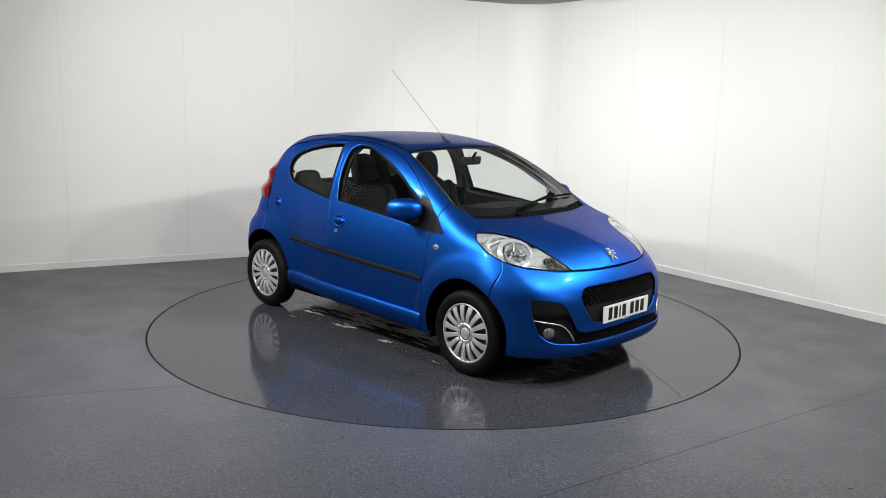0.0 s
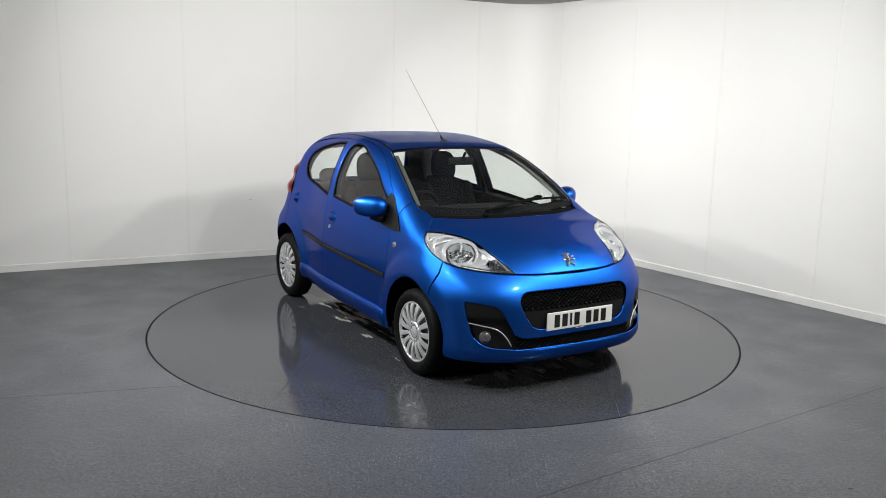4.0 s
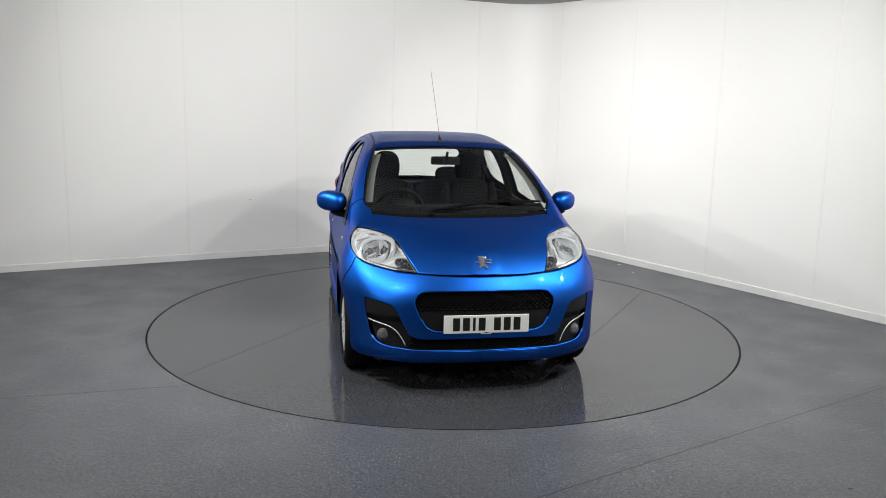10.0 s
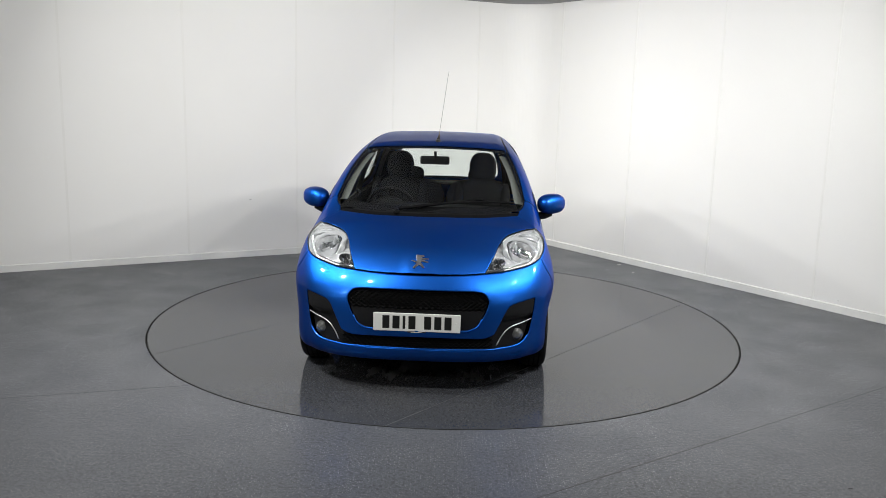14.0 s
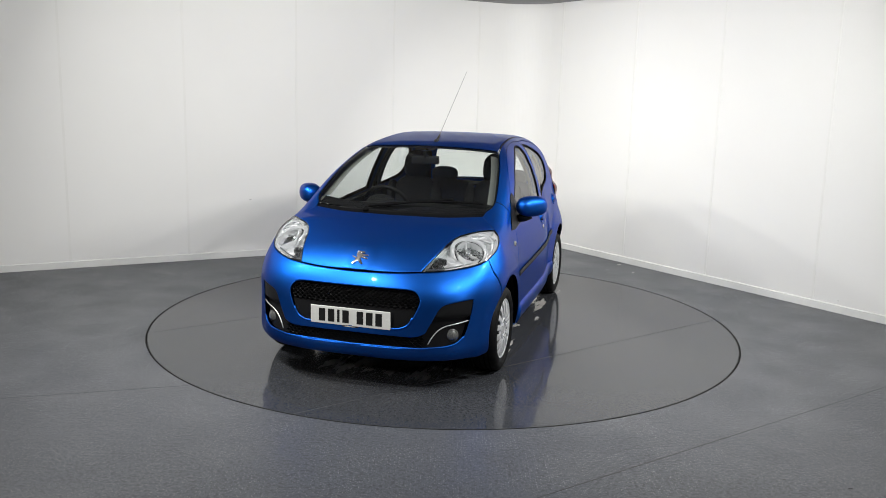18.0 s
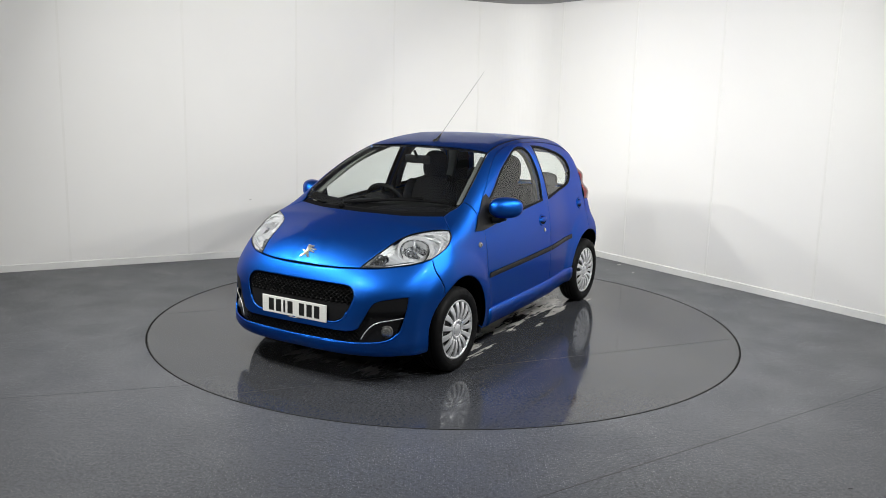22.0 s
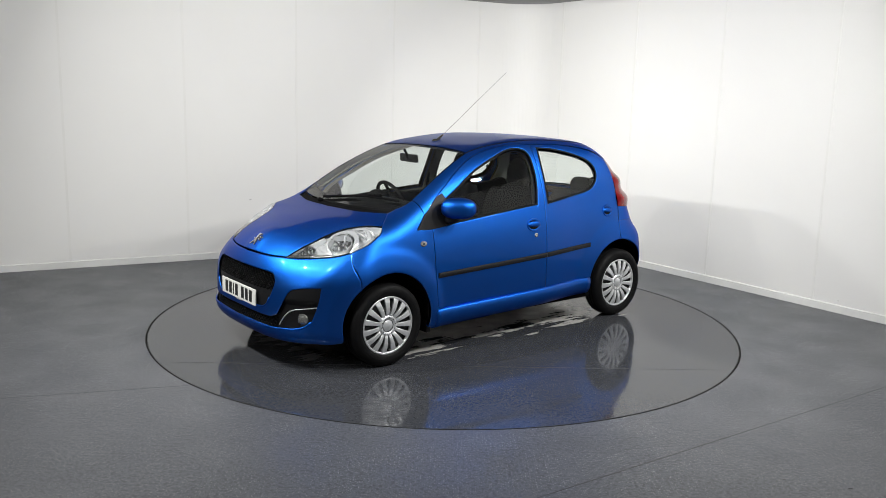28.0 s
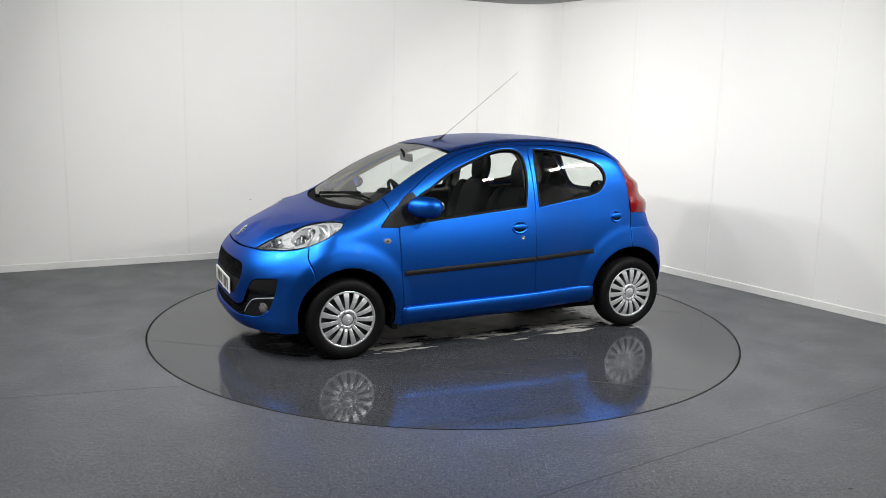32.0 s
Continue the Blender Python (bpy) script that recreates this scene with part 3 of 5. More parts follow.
# darker copy of the pillar grey below, with shade put in the colour
TRIM_SHADED = material("trim_shaded", (0.10, 0.105, 0.097), 0.7)
PILLAR_GREY = material("pillar_grey", (0.19, 0.20, 0.185), 0.7)

# ---- lines of the bodywork: each a run of (forward, left, up) in metres from the middle of the wheelbase ----
LIP = [(1.763, 0, 0.712), (1.755, 0.16, 0.714), (1.737, 0.28, 0.717), (1.700, 0.397, 0.722)]
LAMP_LOW = [(1.700, 0.397, 0.722), (1.625, 0.535, 0.730), (1.512, 0.668, 0.750), (1.419, 0.741, 0.778)]
LAMP_BACK = [(1.419, 0.741, 0.778), (1.312, 0.769, 0.827), (1.215, 0.757, 0.885), (1.172, 0.715, 0.925)]
LAMP_TOP = [(1.172, 0.715, 0.925), (1.250, 0.632, 0.924), (1.335, 0.530, 0.900), (1.440, 0.482, 0.862), (1.540, 0.455, 0.815), (1.630, 0.425, 0.768), (1.700, 0.397, 0.722)]
HOOD_SIDE = [(1.172, 0.715, 0.925), (1.110, 0.655, 0.965), (1.055, 0.600, 0.990)]
HOOD_BACK = [(1.055, 0.600, 0.990), (1.105, 0.450, 0.982), (1.140, 0.300, 0.978), (1.160, 0, 0.977)]
SCREEN_FOOT = [(1.000, 0.610, 1.015), (1.050, 0.450, 1.012), (1.080, 0.300, 1.010), (1.098, 0, 1.010)]
SCREEN_SIDE = [(1.000, 0.610, 1.015), (0.950, 0.637, 1.038), (0.880, 0.648, 1.078), (0.624, 0.604, 1.230), (0.450, 0.562, 1.317), (0.330, 0.530, 1.368)]
SCREEN_HEAD = [(0.330, 0.530, 1.368), (0.325, 0.300, 1.388), (0.320, 0, 1.396)]
BUMPER_SEAM = [(1.419, 0.741, 0.778), (1.431, 0.778, 0.700), (1.400, 0.815, 0.610), (1.392, 0.820, 0.548)]
PILLAR_SEAM = [(0.885, 0.650, 1.074), (0.853, 0.745, 0.983)]
SAIL_FRONT = [(0.853, 0.748, 0.983), (0.895, 0.762, 0.930), (0.927, 0.774, 0.893)]
DOOR_FRONT = [(0.800, 0.773, 0.887), (0.798, 0.793, 0.782), (0.789, 0.807, 0.589), (0.774, 0.808, 0.335)]
DOOR_TOP = [(0.800, 0.735, 1.027), (0.755, 0.718, 1.077), (0.640, 0.685, 1.160), (0.513, 0.640, 1.248), (0.307, 0.576, 1.350), (0.060, 0.532, 1.406), (-0.170, 0.522, 1.426), (-0.300, 0.530, 1.421)]
DOOR_BACK = [(-0.300, 0.530, 1.421), (-0.283, 0.590, 1.355), (-0.280, 0.690, 1.130), (-0.281, 0.748, 0.975), (-0.270, 0.790, 0.800), (-0.268, 0.802, 0.620), (-0.275, 0.800, 0.352)]
REAR_TOP = [(-0.300, 0.530, 1.421), (-0.550, 0.526, 1.414), (-0.800, 0.538, 1.384), (-0.980, 0.560, 1.338), (-1.095, 0.600, 1.285)]
REAR_EDGE = [(-1.095, 0.600, 1.285), (-1.130, 0.660, 1.195), (-1.152, 0.713, 1.068), (-1.158, 0.752, 0.915), (-1.149, 0.777, 0.800), (-1.147, 0.807, 0.650)]
DITCH = [(0.330, 0.530, 1.368), (0.080, 0.503, 1.416), (-0.260, 0.488, 1.444), (-0.530, 0.482, 1.445), (-0.860, 0.478, 1.408), (-1.150, 0.462, 1.350)]
NOSE_VIEW, TAIL_VIEW = Round(1.0), Round(-0.85, -1)


def flare(p):
    """The wheel arches stand proud of the wings, with a soft shoulder round each."""
    side = np.clip((np.abs(p[:, 1]) - 0.60) / 0.12, 0, 1)
    rise = 0
    for cx, edge in ((AXLE, 0.335), (-1.142, 0.348)):
        r = np.hypot(p[:, 0] - cx, (p[:, 2] - 0.300) * 0.93)
        t = np.clip((edge + 0.145 - r) / 0.075, 0, 1)
        rise = rise + 0.010 * t * t * (3 - 2 * t)
    return side * rise


def arch(cx, cz, r, a0, a1, n=22):
    """An arc over a wheel, on the body's side; angles in degrees from forward."""
    p = np.array([(cx + r * math.cos(radians(a)), 1.2, cz + r * math.sin(radians(a))) for a in np.linspace(a0, a1, n)])
    p = lift(p, (0, -1, 0), 1.2)[0]
    p[:, 1] += pinch(p[:, 0], p[:, 2])
    return p


def flip(run):
    return [(x, -y, z) for x, y, z in run]


def back(run):
    return list(run)[::-1]


ARCH_FRONT, ARCH_REAR = (AXLE, 0.300, 0.335), (-1.142, 0.300, 0.348)
car = tagged(new("car"), "metallic blue five-door hatchback car standing on the turntable", "car")

# ---- nose: bumper with its mouth, intake and lamp recesses ----
LIP_ALL = flip(back(LIP))[:-1] + LIP
HALF_LOW = [(1.495, 0.755, 0.208), (1.60, 0.70, 0.196), (1.72, 0.56, 0.192), (1.79, 0.35, 0.191), (1.805, 0, 0.191)]


def bumper_line():
    arc = arch(*ARCH_FRONT, 48, -14, 14)
    right = [LAMP_LOW, BUMPER_SEAM, arc, HALF_LOW]
    runs = [LIP] + right
    half = outline(*runs)
    other = half[::-1] * (1, -1, 1)
    return np.vstack([half, other[1:-1]])


MOUTH = [(0.0, 0.632), (0.20, 0.631), (0.36, 0.626), (0.405, 0.607), (0.424, 0.568), (0.411, 0.520), (0.388, 0.468), (0.365, 0.425), (0.325, 0.402), (0.27, 0.394), (0.0, 0.390)]
INTAKE = [(0.0, 0.352), (0.25, 0.350), (0.40, 0.350), (0.462, 0.372)]
POCKET_IN = [(0.462, 0.372), (0.500, 0.445), (0.532, 0.510), (0.560, 0.540), (0.600, 0.552)]
POCKET_TOP = [(0.600, 0.552), (0.655, 0.561), (0.707, 0.566)]
POCKET_OUT = [(0.707, 0.566), (0.702, 0.500), (0.688, 0.420), (0.668, 0.345), (0.640, 0.312), (0.590, 0.293), (0.50, 0.286), (0.38, 0.282), (0.0, 0.280)]


def from_front(pairs):
    """Points on the nose from (left, up) pairs."""
    p = np.array([(2.4, y, z) for y, z in pairs], float)
    return lift(p, (-1, 0, 0), 1.5, 90)[0]


def both_halves(runs):
    half = np.vstack([np.array(flow(from_front(r), 0.015))[:-1] for r in runs[:-1]] + [np.array(flow(from_front(runs[-1]), 0.015))])
    return np.vstack([half, (half[::-1] * (1, -1, 1))[1:-1]])


mouth_line, intake_line = both_halves([MOUTH]), both_halves([INTAKE, POCKET_IN, POCKET_TOP, POCKET_OUT])
bumper = sheet("front_bumper", bumper_line(), NOSE_VIEW, BLUE, car, [mouth_line, intake_line], rim=0.035, step=0.02, dish=flare, roll=0.002)
for run in (MOUTH[6:], POCKET_OUT[3:]):
    half = np.array(flow(from_front(run), 0.02))
    p = np.vstack([half, (half[::-1] * (1, -1, 1))[1:]])
    part("lip", tube(p - slope(p) * 0.003, 0.0065, 8), BLUE, bumper, smooth=True)
recess = sheet("intake", intake_line, NOSE_VIEW, BLACK_TRIM, car, gap=-0.004, out=-0.030, rim=0.0, step=0.02, label="black plastic lower intake",
               dish=lambda p: np.where((np.abs(p[:, 1]) > 0.50) & (p[:, 2] > 0.45), 0.024, 0.0) * np.clip((p[:, 2] - 0.44) / 0.03, 0, 1))
mouth = sheet("grille", mouth_line, NOSE_VIEW, BLACK_TRIM, car, gap=-0.004, out=-0.034, rim=0.0, step=0.02, label="black plastic grille")


def honeycomb(y0, y1, z0, z1, wide, high, lineset, out):
    """Bars of a staggered honeycomb, laid over the nose."""
    bm = bmesh.new()
    rows = int((z1 - z0) / high)
    poly = NOSE_VIEW.flat(lineset)
    for r in range(rows + 1):
        z = z0 + r * high
        n = int((y1 - y0) / (wide / 8))
        ys = np.linspace(y0, y1, n)
        ph = 0.5 if r % 2 else 0.0
        u = (ys / wide + ph) % 1.0
        zz = z + high * 0.30 * np.clip(np.abs(u - 0.5) * 6 - 1.5, -1, 1)
        p = from_front(list(zip(ys, zz)))
        ok = within(NOSE_VIEW.flat(p), poly)
        nrm = slope(p)
        ring = []
        for a, b, keep in zip(p, nrm, ok):
            if not keep:
                ring.append(None)
                continue
            c = Vector(a + b * out)
            bn, upv = Vector(b), Vector((0, 0, 1))
            ring.append([bm.verts.new(c + bn * x + upv * t) for x, t in ((-0.014, 0.0034), (-0.001, 0.0030), (0.0, 0.0018), (0.0, -0.0018), (-0.001, -0.0030), (-0.014, -0.0034))])
        for a, b in zip(ring, ring[1:]):
            if a and b:
                for k in range(5):
                    bm.faces.new((a[k], a[k + 1], b[k + 1], b[k]))
    bmesh.ops.recalc_face_normals(bm, faces=bm.faces)
    return bm


GRILLE_BLACK = material("grille_black", (0.003, 0.003, 0.0034), 0.55, 0.0, Specular_IOR_Level=0.10)
part("mesh", honeycomb(-0.43, 0.43, 0.532, 0.630, 0.034, 0.0135, mouth_line, -0.014), GRILLE_BLACK, mouth, "glossy black honeycomb")
part("mesh", honeycomb(-0.46, 0.46, 0.288, 0.350, 0.034, 0.0135, intake_line, -0.014), GRILLE_BLACK, recess, "glossy black honeycomb")
BAR = [(0.0, 0.520), (0.25, 0.520), (0.407, 0.520), (0.388, 0.468), (0.365, 0.425), (0.325, 0.404), (0.27, 0.396), (0.0, 0.392)]
sheet("grille_bar", both_halves([BAR[:3], BAR[2:]]), NOSE_VIEW, BLACK_TRIM, mouth, gap=0.001, out=-0.012, rim=0.02, step=0.02, label="smooth black plastic plate bar")
tooth = mesh_object("grille_tooth", box(-0.012, -0.008, -0.012, 0.006, 0.008, 0.003, 0.002, 1), GRILLE_BLACK, mouth)
for i in range(22):
    y = -0.385 + i * 0.0367
    q = from_front([(y, 0.527)])[0]
    ob = tooth if i == 0 else new("grille_tooth", tooth.data)
    ob.parent = mouth
    ob.location = (q[0] - 0.012, y, 0.527)

# number plate: plain bars for its characters
plate = part("number_plate", box(1.846, -0.26, 0.3865, 1.8535, 0.26, 0.4975, 0.003, 2), PLATE_WHITE, car, "white number plate with plain black bars")
y = -0.205
for i, w in enumerate((0.042, 0.042, 0.016, 0.042, 0.042, 0.042, 0.042)):
    if i == 4:
        y += 0.033
    part("bar", box(1.852, y, 0.4025, 1.8545, y + w, 0.4815, 0.0006, 1), PLATE_BLACK, plate)
    y += w + 0.0185
for yy in (-0.235, 0.235):
    bm = blob(1.8532, yy, 0.446, 0.0022, 0.006, 0.006, seg=12)
    part("cap", bm, PLATE_WHITE, plate, smooth=True)
part("maker_bar", box(1.848, -0.055, 0.3785, 1.8515, 0.055, 0.3865, 0.0006, 1), PLATE_BLACK, plate)
part("maker_bar", box(1.8515, -0.035, 0.3805, 1.8521, 0.03, 0.3840), PLATE_WHITE, plate)

# ---- bonnet, with the chrome badge ----
hood_view = Flat((0.40, 0, 0.9))


def full(*runs):
    half = outline(*runs)
    return np.vstack([half, (half[::-1] * (1, -1, 1))[1:-1]])


def badge_rise(p):
    """The low boss under the badge and the soft crease beside the wings."""
    r = np.hypot((p[:, 0] - 1.70) / 0.11, p[:, 1] / 0.10)
    return 0.006 * np.exp(-r ** 7)


sheet("bonnet", full(LIP, back(LAMP_TOP), HOOD_SIDE, HOOD_BACK), hood_view, BLUE, car, rim=0.025, step=0.024, dish=badge_rise, roll=0.0015)


def badge():
    """A plain upright chrome device: a body with two raised limbs and two legs."""
    bm = bmesh.new()
    rod = ((-0.004, 0.026, -0.002, -0.004, 0.013), (-0.002, -0.004, 0.016, -0.034, 0.008), (-0.004, -0.006, -0.020, -0.036, 0.008), (0.000, 0.020, 0.030, 0.020, 0.007), (0.002, 0.010, 0.030, 0.000, 0.006), (-0.014, 0.036, 0.014, 0.036, 0.009), (-0.008, -0.002, -0.028, 0.010, 0.005))
    for a, b, c, d, r in rod:
        one = tube([(0, a, b), (0, (a + c) / 2, (b + d) / 2), (0, c, d)], r, 8, r * 0.6)
        me = bpy.data.meshes.new("piece")
        one.to_mesh(me)
        one.free()
        bm.from_mesh(me)
        bpy.data.meshes.remove(me)
    return bm


badge_at = hood_view.up(hood_view.flat(np.array([(1.712, 0, 0.785)])))
badge_n = slope(badge_at)[0]
b_ob = part("badge", badge(), CHROME, car, "plain chrome badge shape", smooth=True)
b_ob.matrix_local = Matrix.Translation(badge_at[0] + badge_n * 0.008) @ Vector(badge_n).to_track_quat("X", "Z").to_matrix().to_4x4() @ Matrix.Diagonal((0.6, 1.75, 1.30, 1))


# ---- both sides ----
def head_lamp(s):
    view = Flat((0.62, 0.5, 0.6), s)
    line = outline(LAMP_LOW, LAMP_BACK, LAMP_TOP, s=s, step=0.012)
    lamp = sheet("headlamp", line, view, CLEAR, car, gap=0.002, out=0.001, rim=0.0, step=0.016, label="clear headlamp with a bright reflector")
    lamp.visible_shadow = False
    q = Vector(view.up(view.flat(np.array([(1.428, s * 0.618, 0.82)])))[0])
    round_hole = np.array([Vector(q) + Vector(view.u) * 0.078 * math.cos(a) + Vector(view.v) * 0.078 * math.sin(a) for a in np.linspace(0, 2 * math.pi, 40, endpoint=False)])
    sheet("lamp_housing", line, view, LAMP_SILVER, lamp, [round_hole], gap=0.001, out=-0.050, rim=-0.048, step=0.014, label="bright silver lamp housing",
          dish=lambda p: 0.003 * np.sin(p[:, 0] * 160))
    sheet("lamp_edge", line, view, RUBBER, lamp, [inset(line, view, 0.0014)], gap=0.0, out=0.0015, rim=0.012, step=0.012, label="black seal")
    aim = Vector((0.82, s * 0.38, 0.36)).normalized()
    turn = Matrix.Translation(q - aim * 0.045) @ aim.to_track_quat("Y", "Z").to_matrix().to_4x4()

    def under_lens(bm, deep):
        """Turned into place and pressed down below the lens."""
        bm.transform(turn)
        pts = np.array([v.co for v in bm.verts])
        top = view.up(view.flat(pts))
        over = np.maximum((pts - top) @ view.d + deep, 0)
        for v, d in zip(bm.verts, over):
            v.co -= Vector(view.d) * float(d)
        return bm

    bowl = [(0.012, -0.060), (0.030, -0.054), (0.050, -0.040), (0.066, -0.022), (0.079, 0.002), (0.090, 0.026)]
    part("reflector", under_lens(lathe(bowl, 22), 0.024), LAMP_MIRROR, lamp, "round faceted mirror reflector")
    part("reflector_gap", under_lens(lathe([(0.0885, 0.0265), (0.0905, 0.029), (0.0925, 0.0265)], 48), 0.016), LAMP_DARK, lamp)
    part("bezel", under_lens(lathe([(0.0925, 0.026), (0.0945, 0.033), (0.100, 0.037), (0.108, 0.034), (0.116, 0.000)], 48), 0.007), LAMP_GREY, lamp, "pale silver ring", smooth=True)
    outer = Vector(view.up(view.flat(np.array([(1.352, s * 0.664, 0.853)])))[0])
    ring = lathe([(0.080, 0.018), (0.082, 0.026), (0.087, 0.028), (0.092, 0.024), (0.096, 0.006)], 44)
    ring.transform(turn.inverted() @ Matrix.Translation(outer - aim * 0.050) @ aim.to_track_quat("Y", "Z").to_matrix().to_4x4())
    part("side_light_ring", under_lens(ring, 0.010), LAMP_GREY, lamp, "pale ring of the side light", smooth=True)
    low = view.up(view.flat(np.array(flow([(x - 0.008, s * (y - 0.004), z + 0.014) for x, y, z in LAMP_LOW[:-1]], 0.02))))
    part("lower_strip", tube([tuple(Vector(p) - aim * 0.016) for p in low], 0.0045, 8), CHROME, lamp, "bright strip along the lower edge", smooth=True)
    cells = outline([LAMP_LOW[0], LAMP_LOW[1]], [LAMP_LOW[1], (1.578, 0.505, 0.770), LAMP_TOP[4]], [LAMP_TOP[4], LAMP_TOP[5], LAMP_TOP[6]], s=s, step=0.012)
    sheet("signal_backing", cells, view, LAMP_DARK, lamp, gap=0.006, out=-0.030, rim=0.010, step=0.012, label="dark backing of the turn signal")
    part("bulb_cap", under_lens(lathe([(0.0, 0.000), (0.014, -0.004), (0.020, -0.014), (0.020, -0.058)], 20), 0.02), CHROME, lamp, "bulb shield", smooth=True)
    for k in (0, 3, 5, 8):
        a = math.pi * 2 * k / 10 + 0.2
        part("facet", under_lens(tube([(0.03 * math.cos(a), -0.050, 0.03 * math.sin(a)), (0.055 * math.cos(a), -0.032, 0.055 * math.sin(a)), (0.078 * math.cos(a), 0.002, 0.078 * math.sin(a))], 0.004, 6), 0.02), CHROME, lamp)
    # the turn signal in the pointed end, and a side reflector block behind
    for px, py, pz, rr in ((1.600, 0.480, 0.768, 0.030), (1.632, 0.470, 0.752, 0.018), (1.585, 0.502, 0.772, 0.022)):
        c = Vector(view.up(view.flat(np.array([(px, s * py, pz)])))[0])
        ob = part("signal_cell", lathe([(0.0, -0.018), (rr * 0.6, -0.012), (rr, 0.006), (rr * 1.1, 0.008), (rr * 1.15, -0.01)], 24), CHROME, lamp, smooth=True)
        ob.matrix_local = Matrix.Translation(c - aim * 0.026) @ aim.to_track_quat("Y", "Z").to_matrix().to_4x4()
    # two upright ribs of the side light, in the outer end
    for run in ([(1.330, 0.600, 0.893), (1.300, 0.660, 0.868), (1.290, 0.715, 0.842)], [(1.268, 0.655, 0.906), (1.245, 0.700, 0.885), (1.250, 0.735, 0.862)]):
        pts = view.up(view.flat(np.array([(a, s * b, c) for a, b, c in run])))
        part("side_light_rib", tube([tuple(Vector(p) - aim * 0.022) for p in pts], 0.009, 10), LAMP_GREY, lamp, "pale rib of the side light", smooth=True)
    return lamp


def wing(s):
    view = Flat((0.12, 0.80, 0.58), s)
    arc = arch(*ARCH_FRONT, 194, 48.2, 28)
    line = outline(LAMP_BACK, HOOD_SIDE, [HOOD_SIDE[-1], (1.03, 0.607, 1.002), SCREEN_SIDE[0], SCREEN_SIDE[1], PILLAR_SEAM[0]], PILLAR_SEAM, SAIL_FRONT,
                   [SAIL_FRONT[-1], (0.86, 0.774, 0.889), DOOR_FRONT[0]], DOOR_FRONT, [DOOR_FRONT[-1], (0.776, 0.803, 0.270), (0.784, 0.79, 0.215)], [(0.784, 0.79, 0.215), tuple(arc[0])], arc, back(BUMPER_SEAM), s=s)
    sheet("front_wing", line, view, BLUE, car, rim=0.03, step=0.022, dish=flare, roll=0.0015)
    # lens of the side repeater
    q = Flat((0, 1, 0), s).up(Flat((0, 1, 0), s).flat(np.array([(0.889, s * 0.8, 0.797)])))
    n = Vector(slope(q)[0])
    t = Matrix.Translation(q[0]) @ n.to_track_quat("Y", "Z").to_matrix().to_4x4()
    rep = part("side_repeater", lathe([(0.0, 0.009), (0.014, 0.008), (0.021, 0.005), (0.024, 0.0), (0.024, -0.004)], 28), REPEATER, car, "clear oval side repeater", smooth=True)
    rep.matrix_local = t @ Matrix.Diagonal((1.15, 1, 0.8, 1))
    ob = part("bulb", lathe([(0.0, 0.0125), (0.006, 0.0115), (0.009, 0.007)], 16), GAP_BLACK, rep)
    ob.location = (0.002, 0, 0)


def side_frame(s):
    view = Flat((0.10, 0.62, 0.78), s)
    line = outline(SCREEN_SIDE[2:], DITCH, [DITCH[-1], (-1.175, 0.500, 1.325), (-1.150, 0.575, 1.285), REAR_TOP[-1]], back(REAR_TOP), back(DOOR_TOP),
                   [DOOR_TOP[0], SAIL_FRONT[0]], back(PILLAR_SEAM), s=s)
    sheet("pillar_frame", line, view, BLUE, car, rim=0.045, step=0.02)
    sheet("roof_ditch", outline(DITCH, back([(x, y - 0.010, z + 0.003) for x, y, z in DITCH]), s=s), view, RUBBER, car, gap=0.001, out=-0.003, rim=0.0, step=0.02, label="black roof gutter strip")
    # inner trim along the windscreen pillar, toned darker for its shade
    inner = outline(SCREEN_SIDE[2:], back([(x, y - 0.062, z) for x, y, z in SCREEN_SIDE[2:]]), s=s)
    sheet("pillar_trim", inner, Flat((0.52, 0, 0.86)), TRIM_SHADED, car, gap=0.0, out=-0.045, rim=0.0, step=0.03, label="grey inner pillar trim toned darker for its shade")
    post = outline(SCREEN_SIDE[2:], [SCREEN_SIDE[-1], DOOR_TOP[4]], back(DOOR_TOP[1:5]), [DOOR_TOP[1], SCREEN_SIDE[2]], s=s)
    sheet("pillar_lining", post, view, PILLAR_GREY, car, gap=0.0, out=-0.040, rim=0.0, step=0.03, label="grey inner windscreen pillar lining")


FRONT_PANE = [[(0.790, 0.773, 0.893), (0.560, 0.766, 0.916), (0.120, 0.755, 0.958), (-0.205, 0.745, 0.987)],
              [(-0.205, 0.745, 0.987), (-0.235, 0.690, 1.150), (-0.240, 0.630, 1.295), (-0.222, 0.584, 1.366), (-0.165, 0.557, 1.397), (-0.050, 0.557, 1.393), (0.105, 0.592, 1.350),
               (0.352, 0.650, 1.256), (0.540, 0.698, 1.145), (0.680, 0.728, 1.062), (0.760, 0.748, 0.985), (0.790, 0.773, 0.893)]]
REAR_PANE = [[(-0.315, 0.744, 0.985), (-0.500, 0.738, 1.008), (-0.780, 0.726, 1.044)],
             [(-0.780, 0.726, 1.044), (-0.880, 0.713, 1.075), (-0.940, 0.692, 1.140), (-0.950, 0.668, 1.205), (-0.903, 0.636, 1.275), (-0.767, 0.602, 1.334), (-0.535, 0.566, 1.384), (-0.345, 0.554, 1.400)],
             [(-0.345, 0.554, 1.400), (-0.320, 0.620, 1.300), (-0.312, 0.700, 1.110), (-0.315, 0.744, 0.985)]]


